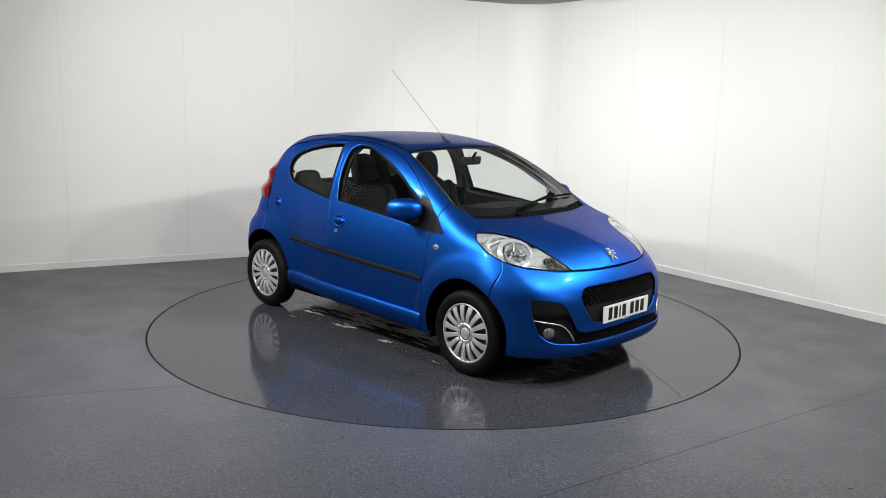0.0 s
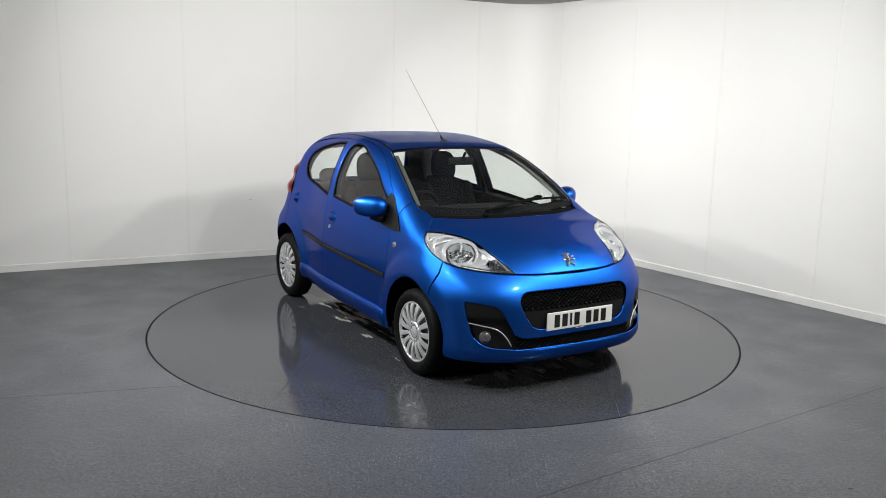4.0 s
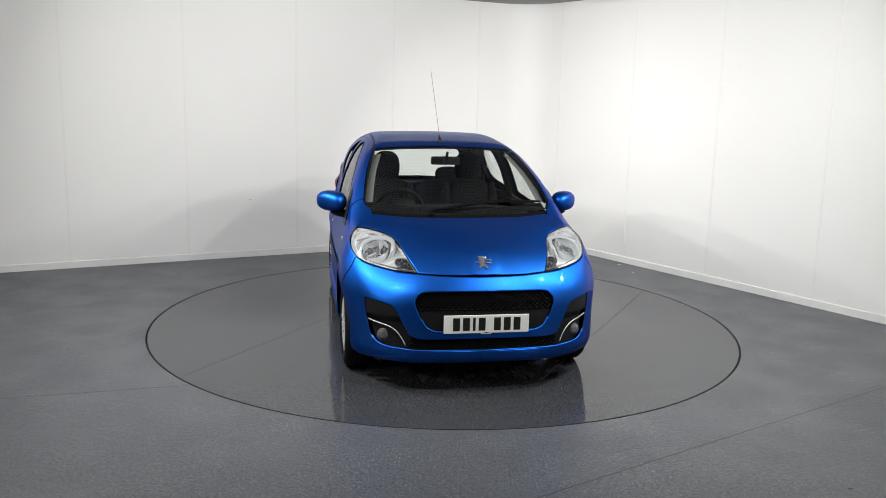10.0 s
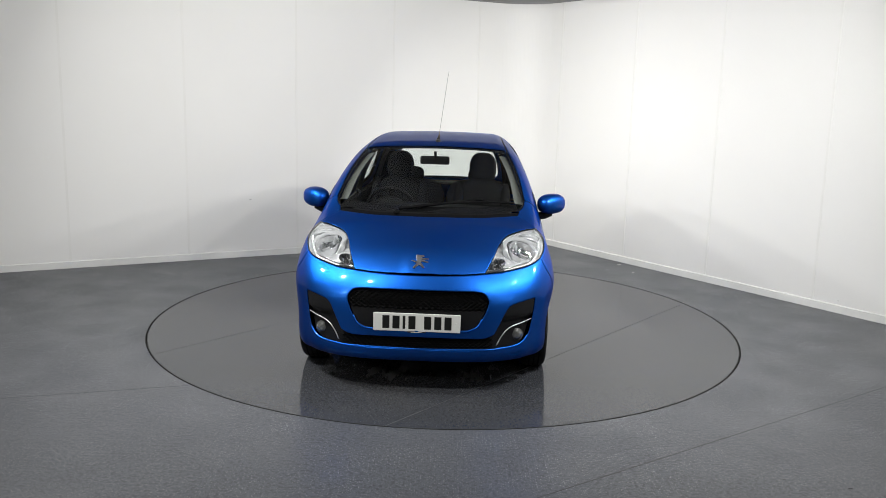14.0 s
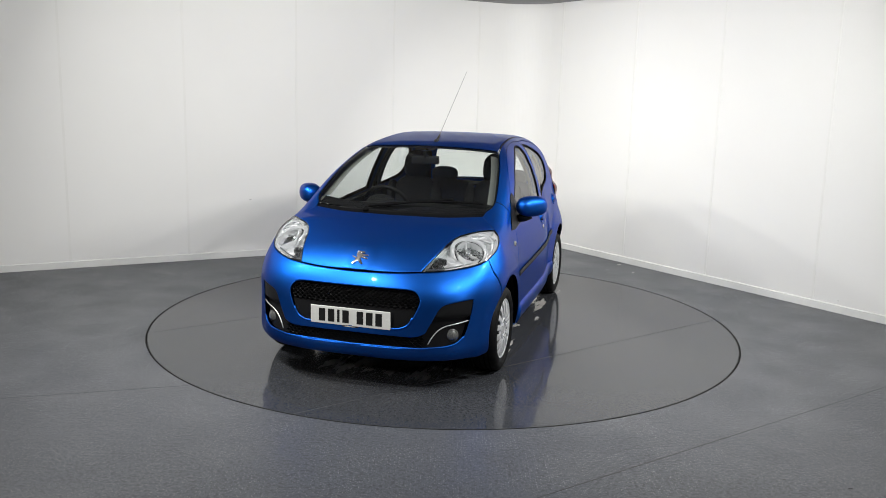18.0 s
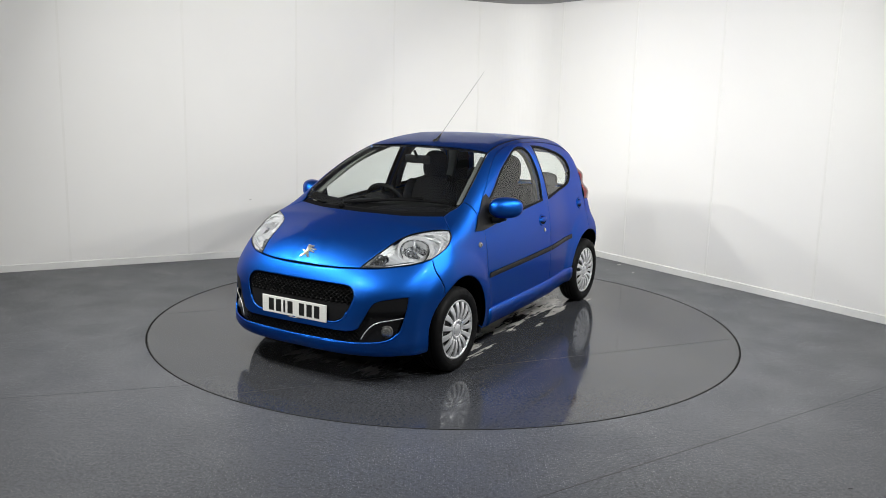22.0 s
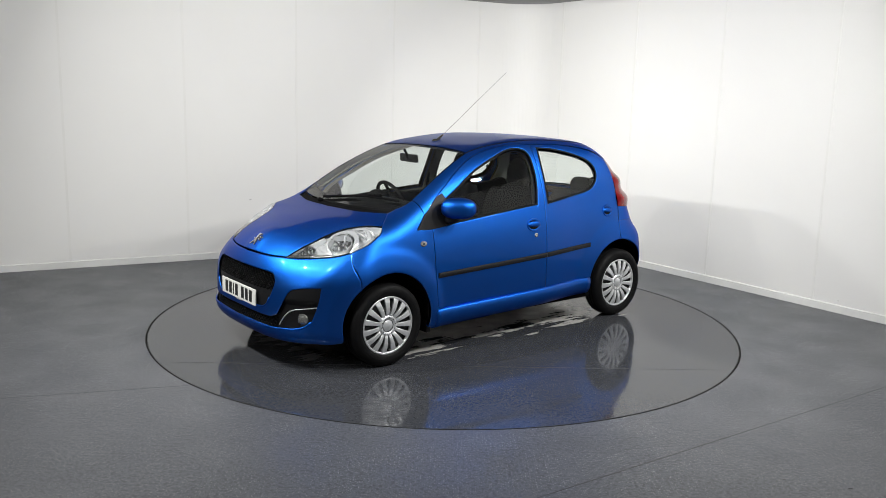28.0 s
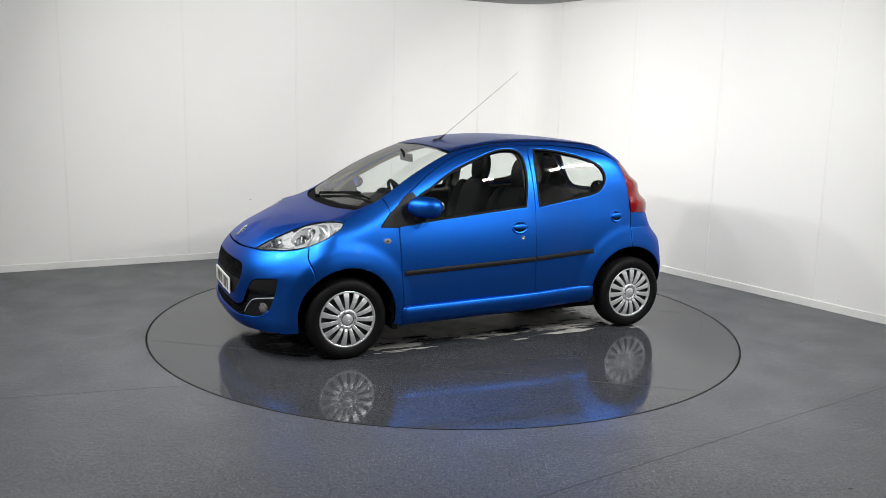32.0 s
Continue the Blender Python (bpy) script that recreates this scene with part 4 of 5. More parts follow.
def door(s, name, line, pane, view):
    hole = outline(*pane, s=s)
    d = sheet(name, line, view, BLUE, car, [hole], rim=0.045, step=0.022, dish=flare, roll=0.0015)
    inner = inset(hole, view, 0.014)
    sheet("window_seal", hole, view, SEAL, d, [inner], gap=0.0, out=-0.001, rim=0.02, step=0.014, label="black rubber window seal")
    g = sheet("window_glass", inner, view, GLASS, d, gap=-0.004, out=-0.008, rim=0.0, step=0.03, label="clear greenish side window")
    g.visible_shadow = False
    if name == "front_door":
        sheet("frame_lining", inset(hole, view, -0.042), view, PILLAR_GREY, d, [hole], gap=0.0, out=-0.046, rim=0.0, step=0.03, label="grey inner window frame")
    return d


def handle(s, x, z, rx, rz, parent, lock):
    view = Flat((0, 1, 0), s)
    q = view.up(view.flat(np.array([(x, s * 0.8, z)])))
    n = Vector(slope(q)[0])
    t = Matrix.Translation(q[0]) @ n.to_track_quat("Y", "Z").to_matrix().to_4x4()
    h = part("door_handle", lathe([(0.0, 0.002), (0.8, 0.003), (0.94, 0.007), (1.02, 0.004), (1.05, -0.004)], 40), BLUE, parent, "round body-coloured door handle", smooth=True)
    h.matrix_local = t @ Matrix.Diagonal((rx, 1, rz, 1))
    # black disc in place of the shade inside the handle's recess
    g = part("well_shade", lathe([(0.0, 0.0040), (0.76, 0.0045), (0.80, 0.003)], 32), DARK, h)
    g.matrix_local = pose(0, 0, 0) @ Matrix.Diagonal((1, 1, 0.86, 1))
    bar = part("grip", blob(0, 0.006, 0.10, 0.95, 0.012, 0.44, 2.4, 24), BLUE, h, smooth=True)
    if lock:
        k = part("lock", lathe([(0.0, 0.003), (0.006, 0.003), (0.008, 0.005), (0.014, 0.005), (0.018, -0.002)], 20), CHROME, parent, "small chrome lock", smooth=True)
        q = view.up(view.flat(np.array([(-0.155, s * 0.8, 0.769)])))
        k.matrix_local = Matrix.Translation(q[0]) @ Vector(slope(q)[0]).to_track_quat("Y", "Z").to_matrix().to_4x4()


def rub_strip(s, x0, x1, parent):
    view = Flat((0, 1, 0), s)
    zz = lambda x: 0.568 + (0.77 - x) * 0.040
    hi = [(x, 0.8, zz(x) + 0.019) for x in np.linspace(x0, x1, 12)]
    lo = [(x, 0.8, zz(x) - 0.017) for x in np.linspace(x1, x0, 12)]
    sheet("rub_strip", outline(hi, [hi[-1], lo[0]], lo, [lo[-1], hi[0]], s=s), view, BLACK_TRIM, parent, gap=0.001, out=0.011, rim=0.014, step=0.012, label="black plastic rubbing strip",
          dish=lambda p: -0.006 * np.clip(np.abs((p[:, 2] - (0.568 + (0.77 - p[:, 0]) * 0.040)) / 0.019), 0, 1) ** 4)


def sides(s):
    view = Flat((0, 0.90, 0.43), s)
    line = outline(DOOR_FRONT, [DOOR_FRONT[-1], (0.40, 0.80, 0.343), (-0.05, 0.80, 0.350), DOOR_BACK[-1]], back(DOOR_BACK), back(DOOR_TOP), [DOOR_TOP[0], DOOR_FRONT[0]], s=s)
    d = door(s, "front_door", line, FRONT_PANE, view)
    handle(s, -0.135, 0.846, 0.066, 0.047, d, True)
    rub_strip(s, 0.768, -0.266, d)
    arc = arch(*ARCH_REAR, 90.5, 12, 24)
    line = outline(DOOR_BACK, [DOOR_BACK[-1], (-0.55, 0.797, 0.360), tuple(arch(*ARCH_REAR, 12, 11, 2)[0])], back(arc), back(REAR_EDGE), back(REAR_TOP), s=s)
    d = door(s, "rear_door", line, REAR_PANE, view)
    handle(s, -1.016, 0.887, 0.052, 0.047, d, False)
    at = view.up(view.flat(np.array([(-0.905, s * 0.655, 1.150)])))
    latch = part("window_latch", blob(0, 0, 0, 0.016, 0.010, 0.011, 2.6, 14), SEAL, d, "small black window latch", smooth=True)
    latch.matrix_local = Matrix.Translation(at[0] - slope(at)[0] * 0.016)
    part("latch_knob", blob(0.012, 0, -0.012, 0.010, 0.007, 0.006, seg=10), CHROME, latch, smooth=True)
    rub_strip(s, -0.272, -0.800, d)
    # black triangle at the mirror's foot
    sail = outline([(0.853, 0.748, 0.985), (0.800, 0.735, 1.030), (0.735, 0.71, 1.088), (0.680, 0.70, 1.112)], [(0.680, 0.70, 1.112), (0.622, 0.73, 1.02), (0.570, 0.766, 0.918)], [(0.570, 0.766, 0.914), (0.80, 0.773, 0.886), (0.930, 0.774, 0.890)],
                   [(0.930, 0.774, 0.890), (0.895, 0.762, 0.932), (0.853, 0.748, 0.985)], s=s)
    sheet("mirror_foot", sail, view, BLACK_TRIM, car, gap=0.0, out=0.004, rim=0.02, step=0.02, label="black plastic triangle at the mirror")
    mir = part("door_mirror", blob(0, 0, 0, 0.120, 0.074, 0.071, 2.5, 36), BLUE, car, "blue door mirror on a black arm", smooth=True)
    mir.matrix_local = pose(0.644, s * 0.850, 1.026, 0, 0, s * -41)
    g = part("mirror_glass", lathe([(0.0, 0.0), (0.9, 0.0), (1.0, -0.004)], 28), CHROME, mir, "mirror glass")
    g.matrix_local = pose(-0.030, s * -0.062, 0, 0, 0, s * 14 if s > 0 else 180 - 14) @ Matrix.Diagonal((0.085, 1, 0.050, 1))
    part("arm", tube([(0.665, s * 0.742, 0.935), (0.660, s * 0.80, 0.945), (0.650, s * 0.845, 0.968)], 0.026, 12, 0.032), BLACK_TRIM, car, "black mirror arm", smooth=True)
    # sill
    bm = bmesh.new()
    rows = []
    prof = ((-0.03, 0.004), (0.004, 0.003), (0.014, -0.010), (0.018, -0.040), (0.014, -0.080), (-0.006, -0.120), (-0.05, -0.142), (-0.16, -0.142))
    for x in np.linspace(0.779, -0.795, 44):
        q = lift(np.array([(x, 1.2, 0.36)]), (0, -1, 0), 1.2)[0][0]
        zt = 0.332 + (0.774 - x) * 0.0235
        yb = min(q[1], 0.806) + 0.002
        rows.append([bm.verts.new((x, s * (yb + a), zt + b)) for a, b in prof])
    for a, b in zip(rows, rows[1:]):
        for k in range(len(prof) - 1):
            bm.faces.new((a[k], a[k + 1], b[k + 1], b[k]))
    bm.faces.new(rows[0])
    bm.faces.new(rows[-1][::-1])
    bmesh.ops.recalc_face_normals(bm, faces=bm.faces)
    part("sill", bm, BLUE, car, smooth=True)
    # wheel housings and lower skirts behind the wheels
    for cx, cz, r in (ARCH_FRONT, ARCH_REAR):
        bm = bmesh.new()
        ring = []
        for y in (0.795, 0.50, 0.44):
            rr = r + 0.012 if y > 0.45 else 0.05
            an = np.linspace(-0.25, math.pi + 0.25, 30)
            rim_at = np.stack([cx + rr * np.cos(an), 0 * an + 1.2, cz + rr * np.sin(an)], -1)
            wide = np.minimum(lift(rim_at, (0, -1, 0), 1.2)[0][:, 1] - 0.014, y)
            ring.append([bm.verts.new((p[0], s * b, p[2])) for p, b in zip(rim_at, wide)])
        for a, b in zip(ring, ring[1:]):
            for i in range(29):
                bm.faces.new((a[i], a[i + 1], b[i + 1], b[i]))
        part("wheel_housing", bm, DARK, car, "black wheel housing")
    part("mud_flap", box(0.800, s * 0.60 if s > 0 else -0.775, 0.170, 0.840, 0.775 if s > 0 else -0.60, 0.26, 0.008), BLACK_TRIM, car)
    # fog lamp in its pocket
    q = from_front([(s * 0.602, 0.350)])[0]
    fog = part("fog_lamp", lathe([(0.0, 0.010), (0.016, 0.008), (0.029, 0.002), (0.034, -0.004), (0.039, -0.002), (0.041, -0.02)], 32), FOG_GLASS, car, "round fog lamp", smooth=True)
    fog.matrix_local = Matrix.Translation((q[0] - 0.028, q[1], q[2])) @ Vector((0.9, s * 0.36, 0)).to_track_quat("Y", "Z").to_matrix().to_4x4()
    ob = part("lens", lathe([(0.0, 0.016), (0.018, 0.013), (0.030, 0.005)], 28), CLEAR, fog, smooth=True)
    ob.visible_shadow = False
    # silver line drawn for the light caught along a dark fin's edge
    fin = flow(from_front([(s * y, z) for y, z in ((0.70, 0.440), (0.64, 0.428), (0.575, 0.414), (0.535, 0.390), (0.500, 0.345), (0.482, 0.308))]), 0.02)
    part("fog_fin_glint", tube([p - slope(np.array([p]))[0] * 0.008 for p in fin], 0.0032, 8), SILVER, car, "thin silver line for the glint on a dark fin", smooth=True)
    sheet("tail_lamp", outline([(-1.090, 0.60, 1.285), (-1.126, 0.664, 1.195), (-1.148, 0.713, 1.068), (-1.154, 0.752, 0.912)], [(-1.154, 0.752, 0.912), (-1.28, 0.737, 0.905), (-1.40, 0.66, 0.900)],
                               [(-1.40, 0.66, 0.900), (-1.36, 0.62, 1.02), (-1.27, 0.58, 1.16), (-1.18, 0.54, 1.275), (-1.090, 0.60, 1.285)], s=s), Flat((-0.55, 0.8, 0.25), s), RED_LENS, car, gap=0.0, out=-0.001, rim=0.03, step=0.018, label="red tail lamp with two lobes",
          dish=lambda p: (0.030 * np.exp(-((p[:, 2] - 0.970) / 0.055) ** 2) + 0.028 * np.exp(-((p[:, 2] - 1.115) / 0.05) ** 2)) * np.sin(np.clip((-1.135 - p[:, 0]) / 0.07, 0, 1) * 1.57))
    sheet("tail_lining", outline([(-1.06, 0.60, 1.30), (-1.10, 0.66, 1.195), (-1.12, 0.72, 1.06), (-1.13, 0.76, 0.86)], [(-1.13, 0.76, 0.86), (-1.43, 0.60, 0.86)], [(-1.43, 0.60, 0.86), (-1.37, 0.60, 1.02), (-1.28, 0.56, 1.16), (-1.19, 0.52, 1.28), (-1.06, 0.60, 1.30)], s=s), Flat((-0.55, 0.8, 0.25), s), DASH_PLASTIC, car,
          out=-0.035, rim=0.0, step=0.03, label="dark inner lining behind the tail lamp")


for s in (1, -1):
    head_lamp(s)
    wing(s)
    side_frame(s)
    sides(s)

# ---- screen, roof and tail ----
screen_view, roof_view, tail_view = Flat((0.52, 0, 0.86)), Flat((0.0, 0, 1.0)), Flat((-0.86, 0, 0.5))
screen_line = full(back(SCREEN_FOOT), SCREEN_SIDE, SCREEN_HEAD)
screen = sheet("windscreen", screen_line, screen_view, GLASS, car, gap=0.003, out=-0.004, rim=0.0, step=0.035, label="clear raked windscreen")
screen.visible_shadow = False
sheet("screen_border", screen_line, screen_view, FRIT, screen, [inset(screen_line, screen_view, 0.016)], gap=0.003, out=-0.0065, rim=0.0, step=0.02, label="black printed border")
FOOT_UP = [(x - 0.075, y * 0.97, z + 0.04) for x, y, z in SCREEN_FOOT]
sheet("screen_foot_border", full(back(FOOT_UP), [FOOT_UP[0], SCREEN_FOOT[0]], SCREEN_FOOT), screen_view, FRIT, screen, gap=0.004, out=-0.007, rim=0.0, step=0.02, label="black printed lower border")
sheet("cowl", full(HOOD_BACK[::-1], [HOOD_BACK[0], (1.03, 0.607, 1.002), SCREEN_FOOT[0]], SCREEN_FOOT), screen_view, FRIT, car, gap=0.002, out=-0.014, rim=0.0, step=0.02, label="black plastic scuttle panel")
roof_line = full([SCREEN_HEAD[2], SCREEN_HEAD[1], (0.330, 0.520, 1.370)], [(x, y - 0.010, z) for x, y, z in DITCH], [(-1.150, 0.452, 1.350), (-1.175, 0.30, 1.360), (-1.185, 0, 1.365)])
sheet("roof", roof_line, roof_view, BLUE, car, rim=0.02, step=0.03)
sheet("headlining", roof_line, roof_view, LINING, car, out=-0.022, rim=0.0, step=0.06, label="pale grey roof lining")
TAIL_SIDE = [(-1.150, 0.462, 1.350), (-1.178, 0.52, 1.290), (-1.27, 0.575, 1.155), (-1.36, 0.612, 1.02), (-1.42, 0.63, 0.900)]
hatch_line = full([(-1.185, 0, 1.365), (-1.175, 0.30, 1.360), (-1.150, 0.462, 1.350)], TAIL_SIDE, [(-1.42, 0.63, 0.900), (-1.45, 0.58, 0.80), (-1.51, 0.40, 0.79), (-1.53, 0, 0.79)])
rear_hole = full([(-1.222, 0, 1.338), (-1.212, 0.30, 1.332), (-1.205, 0.42, 1.315), (-1.26, 0.475, 1.24), (-1.34, 0.52, 1.10), (-1.38, 0.50, 1.03), (-1.405, 0.40, 1.01), (-1.42, 0, 1.01)])
hatch = sheet("tailgate", hatch_line, tail_view, BLUE, car, [rear_hole], rim=0.03, step=0.03)
g = sheet("rear_window", rear_hole, tail_view, GLASS, hatch, gap=-0.006, out=-0.005, rim=0.0, step=0.05, label="clear heated rear window")
g.visible_shadow = False
for z in np.linspace(1.04, 1.29, 9):
    y = 0.43 - (z - 1.04) * 0.15
    p = tail_view.up(tail_view.flat(np.array([(TAIL(z), b, z) for b in np.linspace(-y, y, 14)])))
    part("heating_wire", tube(p - slope(p) * 0.009, 0.0004, 4), STEEL, g)


def rear_bumper_line():
    arc = arch(*ARCH_REAR, 90.5, 200, 26)
    half = outline([(-1.53, 0, 0.79), (-1.51, 0.40, 0.79), (-1.45, 0.58, 0.80), (-1.38, 0.68, 0.802), (-1.27, 0.765, 0.80), (-1.150, 0.778, 0.798)], [(-1.150, 0.778, 0.798), (-1.147, 0.807, 0.650)], arc, [tuple(arc[-1]), (-1.55, 0.55, 0.215), (-1.58, 0, 0.215)])
    return np.vstack([half, (half[::-1] * (1, -1, 1))[1:-1]])


sheet("rear_bumper", rear_bumper_line(), TAIL_VIEW, BLUE, car, rim=0.03, step=0.03, dish=flare, roll=0.0015)
for s in (1, -1):
    sheet("rear_quarter", outline([(-1.160, 0.752, 0.912), (-1.28, 0.737, 0.905), (-1.40, 0.66, 0.900), (-1.42, 0.63, 0.900)], [(-1.42, 0.63, 0.900), (-1.45, 0.58, 0.80)], [(-1.45, 0.58, 0.80), (-1.38, 0.68, 0.802), (-1.27, 0.765, 0.80), (-1.150, 0.778, 0.798)],
                                  [(-1.150, 0.778, 0.798), (-1.160, 0.752, 0.912)], s=s), Flat((-0.6, 0.8, 0.1), s), BLUE, car, rim=0.02, step=0.02)


# ---- wheels ----
TYRE_LINE = [(0.178, -0.078), (0.198, -0.080), (0.236, -0.083), (0.262, -0.074), (0.274, -0.058), (0.278, -0.035), (0.278, 0.030), (0.275, 0.052), (0.262, 0.070), (0.240, 0.078), (0.216, 0.076), (0.200, 0.070), (0.192, 0.058)]


def spoke_mesh():
    bm = bmesh.new()
    rows = []
    for r, half, h in ((0.062, 0.0118, 0.062), (0.085, 0.0120, 0.071), (0.120, 0.0140, 0.075), (0.155, 0.0172, 0.071), (0.184, 0.0200, 0.063)):
        rows.append([bm.verts.new((r, h - d, t)) for t, d in ((-half, 0.012), (-half, 0.0015), (-half * 0.72, 0.0), (half * 0.72, 0.0), (half, 0.0015), (half, 0.012))])
    for a, b in zip(rows, rows[1:]):
        for k in range(5):
            bm.faces.new((a[k], a[k + 1], b[k + 1], b[k]))
    bmesh.ops.recalc_face_normals(bm, faces=bm.faces)
    return bm


def wheel(m):
    w = part("wheel", lathe(TYRE_LINE, 72), TYRE, car, "black tyre on a wheel with a silver spoked trim", smooth=True)
    w.matrix_local = m
    for y in (-0.030, 0.0, 0.030):
        part("groove", lathe([(0.2786, y - 0.004), (0.2790, y), (0.2786, y + 0.004)], 72), DARK, w)
    part("sidewall_ridge", lathe([(0.226, 0.0776), (0.229, 0.0792), (0.232, 0.0784)], 72), TYRE, w, smooth=True)
    part("wheel_disc", lathe([(0.0, 0.030), (0.09, 0.030), (0.14, 0.022), (0.190, 0.030), (0.194, 0.058)], 48), STEEL, w, "black steel wheel", smooth=True)
    part("wheel_trim", lathe([(0.181, 0.050), (0.182, 0.062), (0.188, 0.067), (0.196, 0.065), (0.200, 0.056)], 72), SILVER, w, "silver plastic wheel trim", smooth=True)
    first = part("spoke", spoke_mesh(), SILVER, w)
    nut = part("nut_cover", blob(0.0545, 0.070, 0, 0.005, 0.003, 0.005, seg=10), CHROME, w, smooth=True)
    for k in range(1, 15):
        ob = new("spoke", first.data)
        ob.parent = w
        ob.matrix_local = pose(0, 0, 0, 0, k * 24, 0)
    for k in range(1, 10):
        ob = new("nut_cover", nut.data)
        ob.parent = w
        ob.matrix_local = pose(0, 0, 0, 0, k * 36, 0)
    part("hub", lathe([(0.0, 0.066), (0.034, 0.066), (0.038, 0.062), (0.044, 0.062), (0.050, 0.069), (0.060, 0.070), (0.068, 0.064), (0.072, 0.052)], 40), SILVER, w, smooth=True)
    part("hub_ring", lathe([(0.0375, 0.0635), (0.041, 0.0655), (0.0445, 0.0635)], 40), CHROME, w, smooth=True)
    part("valve", tube([(0.163, 0.05, 0.034), (0.158, 0.074, 0.034)], 0.004, 8), RUBBER, w)


wheel(pose(AXLE, 0.730, WHEEL_R, 0, 9, 0))
wheel(pose(AXLE, -0.730, WHEEL_R, 0, 40, 180))
wheel(pose(-AXLE, 0.680, WHEEL_R, 0, 3, 0))
wheel(pose(-AXLE, -0.680, WHEEL_R, 0, 17, 180))

# ---- under the skin: floor, inner walls, exhaust ----
part("floor_pan", box(-1.45, -0.68, 0.175, 1.62, 0.68, 0.26, 0.03), DARK, car, "black underbody")
part("engine_bay", box(0.98, -0.46, 0.20, 1.66, 0.46, 0.70, 0.06), DARK, car, "black engine bay")
part("tail_box", box(-1.46, -0.46, 0.25, -1.02, 0.46, 0.76, 0.05), DARK, car, "black boot floor")
part("under_tray", box(1.36, -0.50, 0.165, 1.70, 0.50, 0.225, 0.03), BLACK_TRIM, car, "black tray under the nose")
part("silencer", blob(-0.62, -0.18, 0.235, 0.22, 0.16, 0.085, 3.0, 24), STEEL, car, smooth=True)
for s in (1, -1):
    view = Flat((0, 1, 0), s)
    card = outline([(0.76, 0.8, 0.30), (0.78, 0.8, 0.88), (-0.26, 0.8, 0.97), (-0.90, 0.8, 1.02)], [(-0.90, 0.8, 1.02), (-1.12, 0.8, 1.02), (-1.12, 0.8, 0.66)], [(-1.12, 0.8, 0.66), (-0.80, 0.8, 0.60), (-0.76, 0.8, 0.30)], [(-0.76, 0.8, 0.30), (0.76, 0.8, 0.30)], s=s)
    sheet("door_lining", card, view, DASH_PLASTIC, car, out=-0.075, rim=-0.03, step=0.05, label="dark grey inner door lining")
    b = outline([(-0.22, 0.74, 1.00), (-0.235, 0.63, 1.30), (-0.20, 0.54, 1.42)], [(-0.20, 0.54, 1.42), (-0.36, 0.54, 1.42)], [(-0.36, 0.54, 1.42), (-0.325, 0.62, 1.30), (-0.325, 0.74, 1.00)], s=s)
    sheet("pillar_lining", b, view, PILLAR_GREY, car, out=-0.050, rim=0.02, step=0.03, label="grey inner middle pillar lining")
    c = outline([(-0.94, 0.70, 1.02), (-0.99, 0.66, 1.18), (-0.90, 0.60, 1.32)], [(-0.90, 0.60, 1.32), (-1.10, 0.56, 1.32)], [(-1.10, 0.56, 1.32), (-1.16, 0.66, 1.10), (-1.14, 0.70, 1.00)], s=s)
    sheet("pillar_lining", c, view, PILLAR_GREY, car, out=-0.045, rim=0.02, step=0.03, label="grey inner rear pillar lining")


# ---- cabin ----
def seat(s):
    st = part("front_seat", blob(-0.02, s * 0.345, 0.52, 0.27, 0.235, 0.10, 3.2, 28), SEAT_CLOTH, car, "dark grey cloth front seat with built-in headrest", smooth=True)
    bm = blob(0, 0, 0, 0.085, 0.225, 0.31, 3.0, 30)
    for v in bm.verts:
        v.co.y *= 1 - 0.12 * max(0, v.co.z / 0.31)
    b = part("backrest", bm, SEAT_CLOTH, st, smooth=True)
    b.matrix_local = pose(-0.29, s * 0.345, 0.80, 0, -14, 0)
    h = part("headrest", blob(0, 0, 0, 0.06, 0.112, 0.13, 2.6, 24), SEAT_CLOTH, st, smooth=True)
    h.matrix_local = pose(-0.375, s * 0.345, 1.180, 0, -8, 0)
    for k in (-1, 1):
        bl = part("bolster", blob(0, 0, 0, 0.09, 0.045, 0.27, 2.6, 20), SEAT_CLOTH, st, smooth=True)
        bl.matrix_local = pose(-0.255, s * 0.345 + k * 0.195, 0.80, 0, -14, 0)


seat(1)
seat(-1)
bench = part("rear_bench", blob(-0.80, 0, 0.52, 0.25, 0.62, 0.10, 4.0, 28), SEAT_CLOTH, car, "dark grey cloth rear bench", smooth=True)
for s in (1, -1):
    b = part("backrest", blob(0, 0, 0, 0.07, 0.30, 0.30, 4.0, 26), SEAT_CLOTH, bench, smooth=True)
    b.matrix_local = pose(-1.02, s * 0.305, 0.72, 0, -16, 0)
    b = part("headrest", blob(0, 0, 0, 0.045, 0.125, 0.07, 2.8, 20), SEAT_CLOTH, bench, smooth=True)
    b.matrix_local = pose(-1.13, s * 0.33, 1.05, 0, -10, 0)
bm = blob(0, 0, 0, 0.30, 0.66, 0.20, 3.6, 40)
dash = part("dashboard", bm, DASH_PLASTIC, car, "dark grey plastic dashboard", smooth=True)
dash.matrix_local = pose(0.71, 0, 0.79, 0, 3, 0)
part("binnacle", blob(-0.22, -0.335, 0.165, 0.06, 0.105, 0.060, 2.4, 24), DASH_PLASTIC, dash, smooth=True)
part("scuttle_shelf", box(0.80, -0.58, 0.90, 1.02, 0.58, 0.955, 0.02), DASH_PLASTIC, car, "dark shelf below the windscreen")


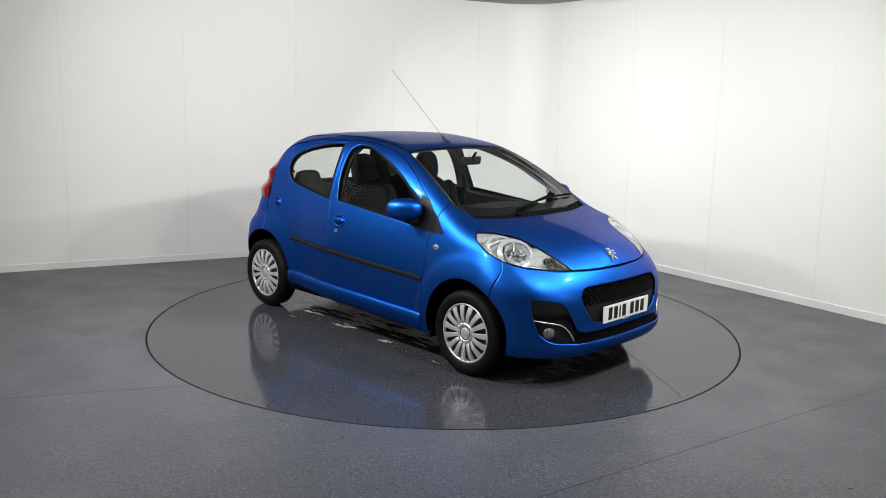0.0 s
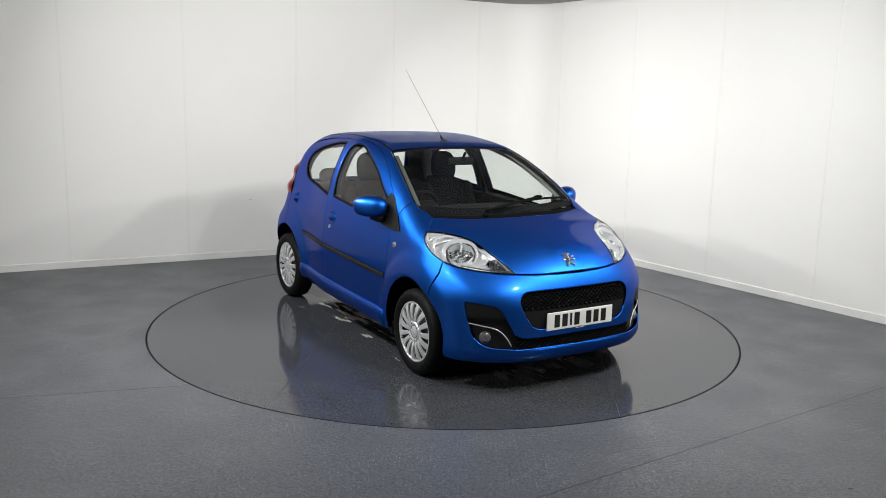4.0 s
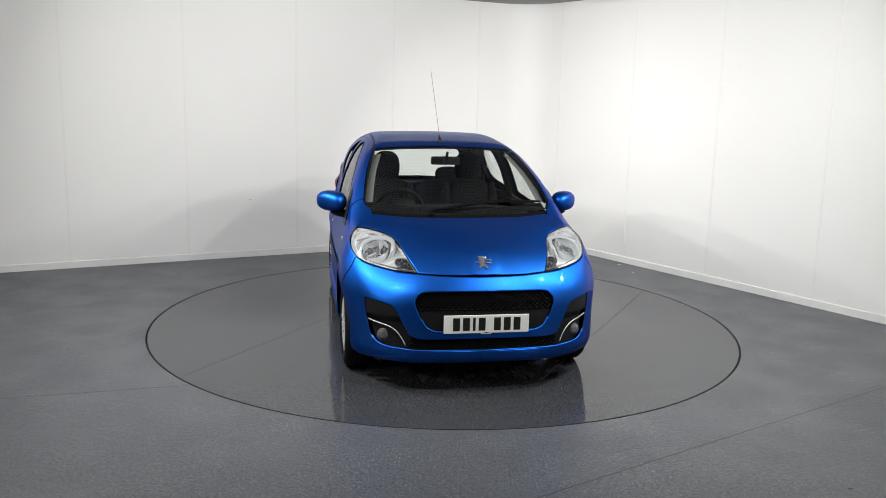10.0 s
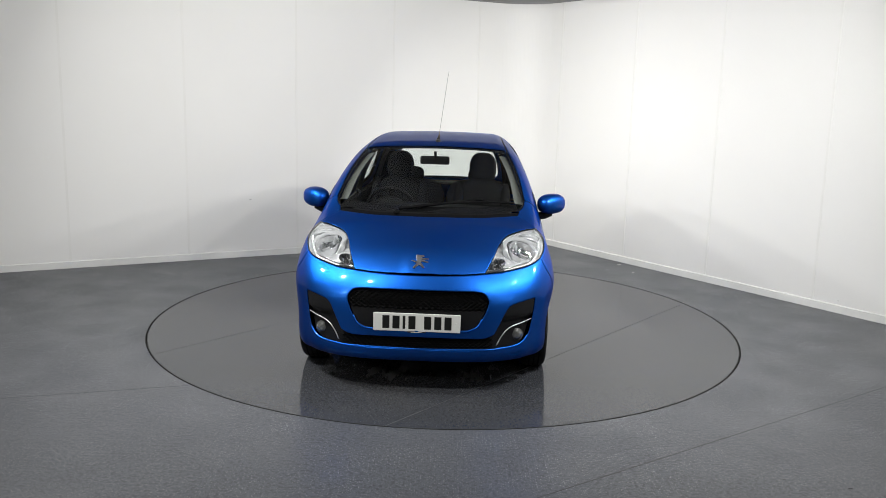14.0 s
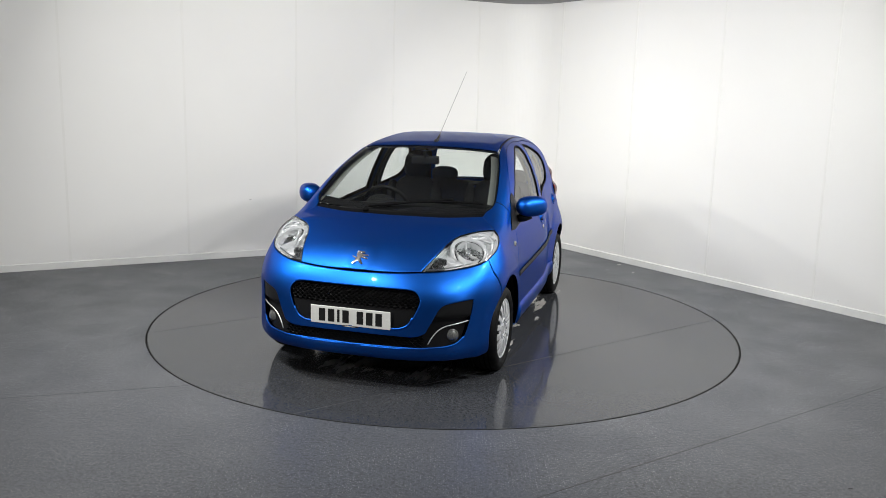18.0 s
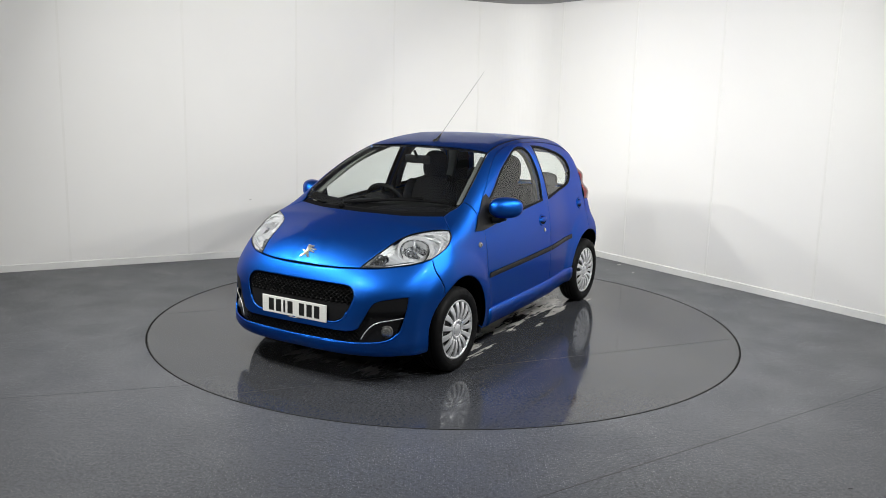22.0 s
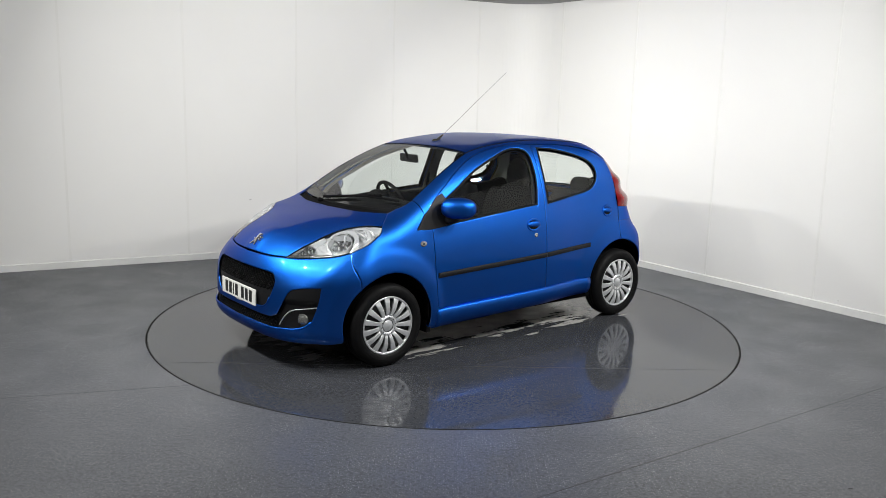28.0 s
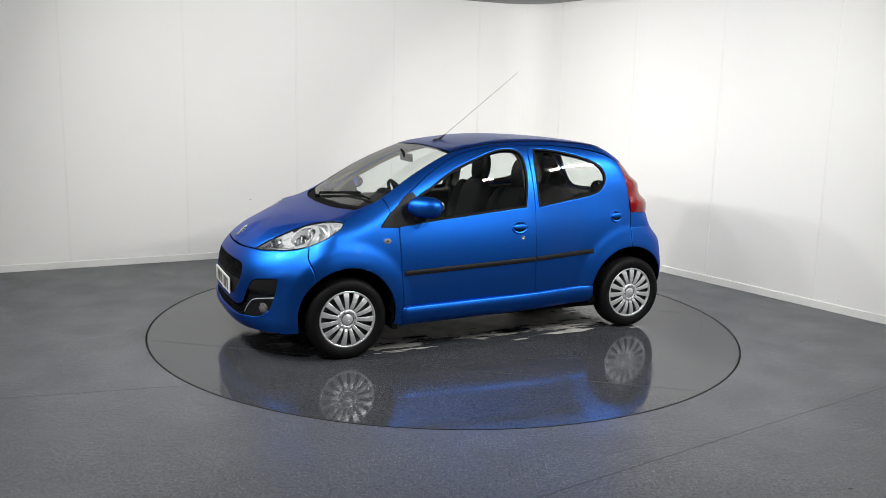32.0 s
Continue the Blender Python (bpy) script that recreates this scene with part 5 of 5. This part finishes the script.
def steering():
    bm = bmesh.new()
    n, m, R, r = 48, 10, 0.178, 0.015
    rows = [[bm.verts.new(((R + r * math.cos(b)) * math.cos(a), (R + r * math.cos(b)) * math.sin(a), r * math.sin(b))) for b in np.linspace(0, 2 * math.pi, m, endpoint=False)] for a in np.linspace(0, 2 * math.pi, n, endpoint=False)]
    for i in range(n):
        for k in range(m):
            bm.faces.new((rows[i][k], rows[(i + 1) % n][k], rows[(i + 1) % n][(k + 1) % m], rows[i][(k + 1) % m]))
    bmesh.ops.recalc_face_normals(bm, faces=bm.faces)
    return bm


wheel_rim = part("steering_wheel", steering(), SEAL, car, "black steering wheel", smooth=True)
wheel_rim.matrix_local = pose(0.36, -0.335, 0.921, 0, -63, 0)
part("boss", blob(0, 0, 0.01, 0.062, 0.072, 0.03, 2.6, 20), SEAL, wheel_rim, smooth=True)
for a in (0, 130, 230):
    c, d = math.cos(radians(a)), math.sin(radians(a))
    part("arm", tube([(0.04 * c, 0.04 * d, 0.005), (0.172 * c, 0.172 * d, 0.0)], 0.014, 8), SEAL, wheel_rim)
m = part("rear_view_mirror", box(-0.014, -0.108, -0.031, 0.014, 0.108, 0.031, 0.012, 3), DASH_PLASTIC, car, "dark rear-view mirror", smooth=True)
m.matrix_local = pose(0.445, -0.005, 1.298, 0, 8, 0)
part("stalk", tube([(0.01, 0.005, 0.02), (0.04, 0.005, 0.07)], 0.010, 8), DASH_PLASTIC, m)
for s in (1, -1):
    part("seat_belt", tube([(-0.255, s * 0.655, 1.20), (-0.25, s * 0.68, 1.02), (-0.23, s * 0.69, 0.62)], 0.012, 6), DASH_PLASTIC, car, "black seat belt")
part("parcel_shelf", box(-1.36, -0.52, 0.955, -1.10, 0.52, 0.975, 0.006), DASH_PLASTIC, car, "dark parcel shelf")

# ---- wiper and aerial ----
def on_screen(x, y):
    q = screen_view.up(screen_view.flat(np.array([(x, y, float(TOP_LINE(x)))])))
    return q[0] + slope(q)[0] * 0.012


wp = part("wiper", tube([on_screen(1.070, -0.20), on_screen(1.045, -0.08), on_screen(1.000, 0.10), on_screen(0.962, 0.26), on_screen(0.950, 0.33)], 0.011, 8, 0.006), FRIT, car, "black single windscreen wiper", smooth=True)
part("blade", tube([on_screen(1.040 - 0.150 * u + 0.062 * u * u, -0.10 + 0.675 * u) for u in np.linspace(0, 1, 14)], 0.0075, 6), FRIT, wp)
part("blade_clip", blob(*on_screen(0.945, 0.335), 0.016, 0.035, 0.010, 3.0, 12), FRIT, wp, smooth=True)
part("pivot", blob(1.092, -0.215, 0.992, 0.022, 0.022, 0.016, seg=16), FRIT, wp, smooth=True)
tip, foot = Vector((-0.486, 0.034, 1.967)), Vector((0.186, 0, 1.424))
aerial = part("aerial", blob(0.196, 0, 1.424, 0.035, 0.020, 0.016, seg=18), RUBBER, car, "thin raked roof aerial", smooth=True)
d = (tip - foot)
part("foot", tube([foot, foot + d * 0.045, foot + d * 0.085], 0.013, 10, 0.006), RUBBER, aerial, smooth=True)
part("rod", tube([foot + d * 0.08, tip], 0.0021, 6, 0.0015), AERIAL_STEEL, aerial)


def motions():
    """The turntable turns evenly, and carries the car."""
    rows_table, rows_car = [], []
    for i in range(17):
        t = i * 2.0
        a = START + RATE * t
        turn = pose(0, 0, 0, 0, 0, a)
        rows_table.append((t, turn))
        rows_car.append((t, turn @ pose(-0.1317, -0.0725, -0.001)))
    walk(turntable, rows_table)
    walk(car, rows_car)


motions()
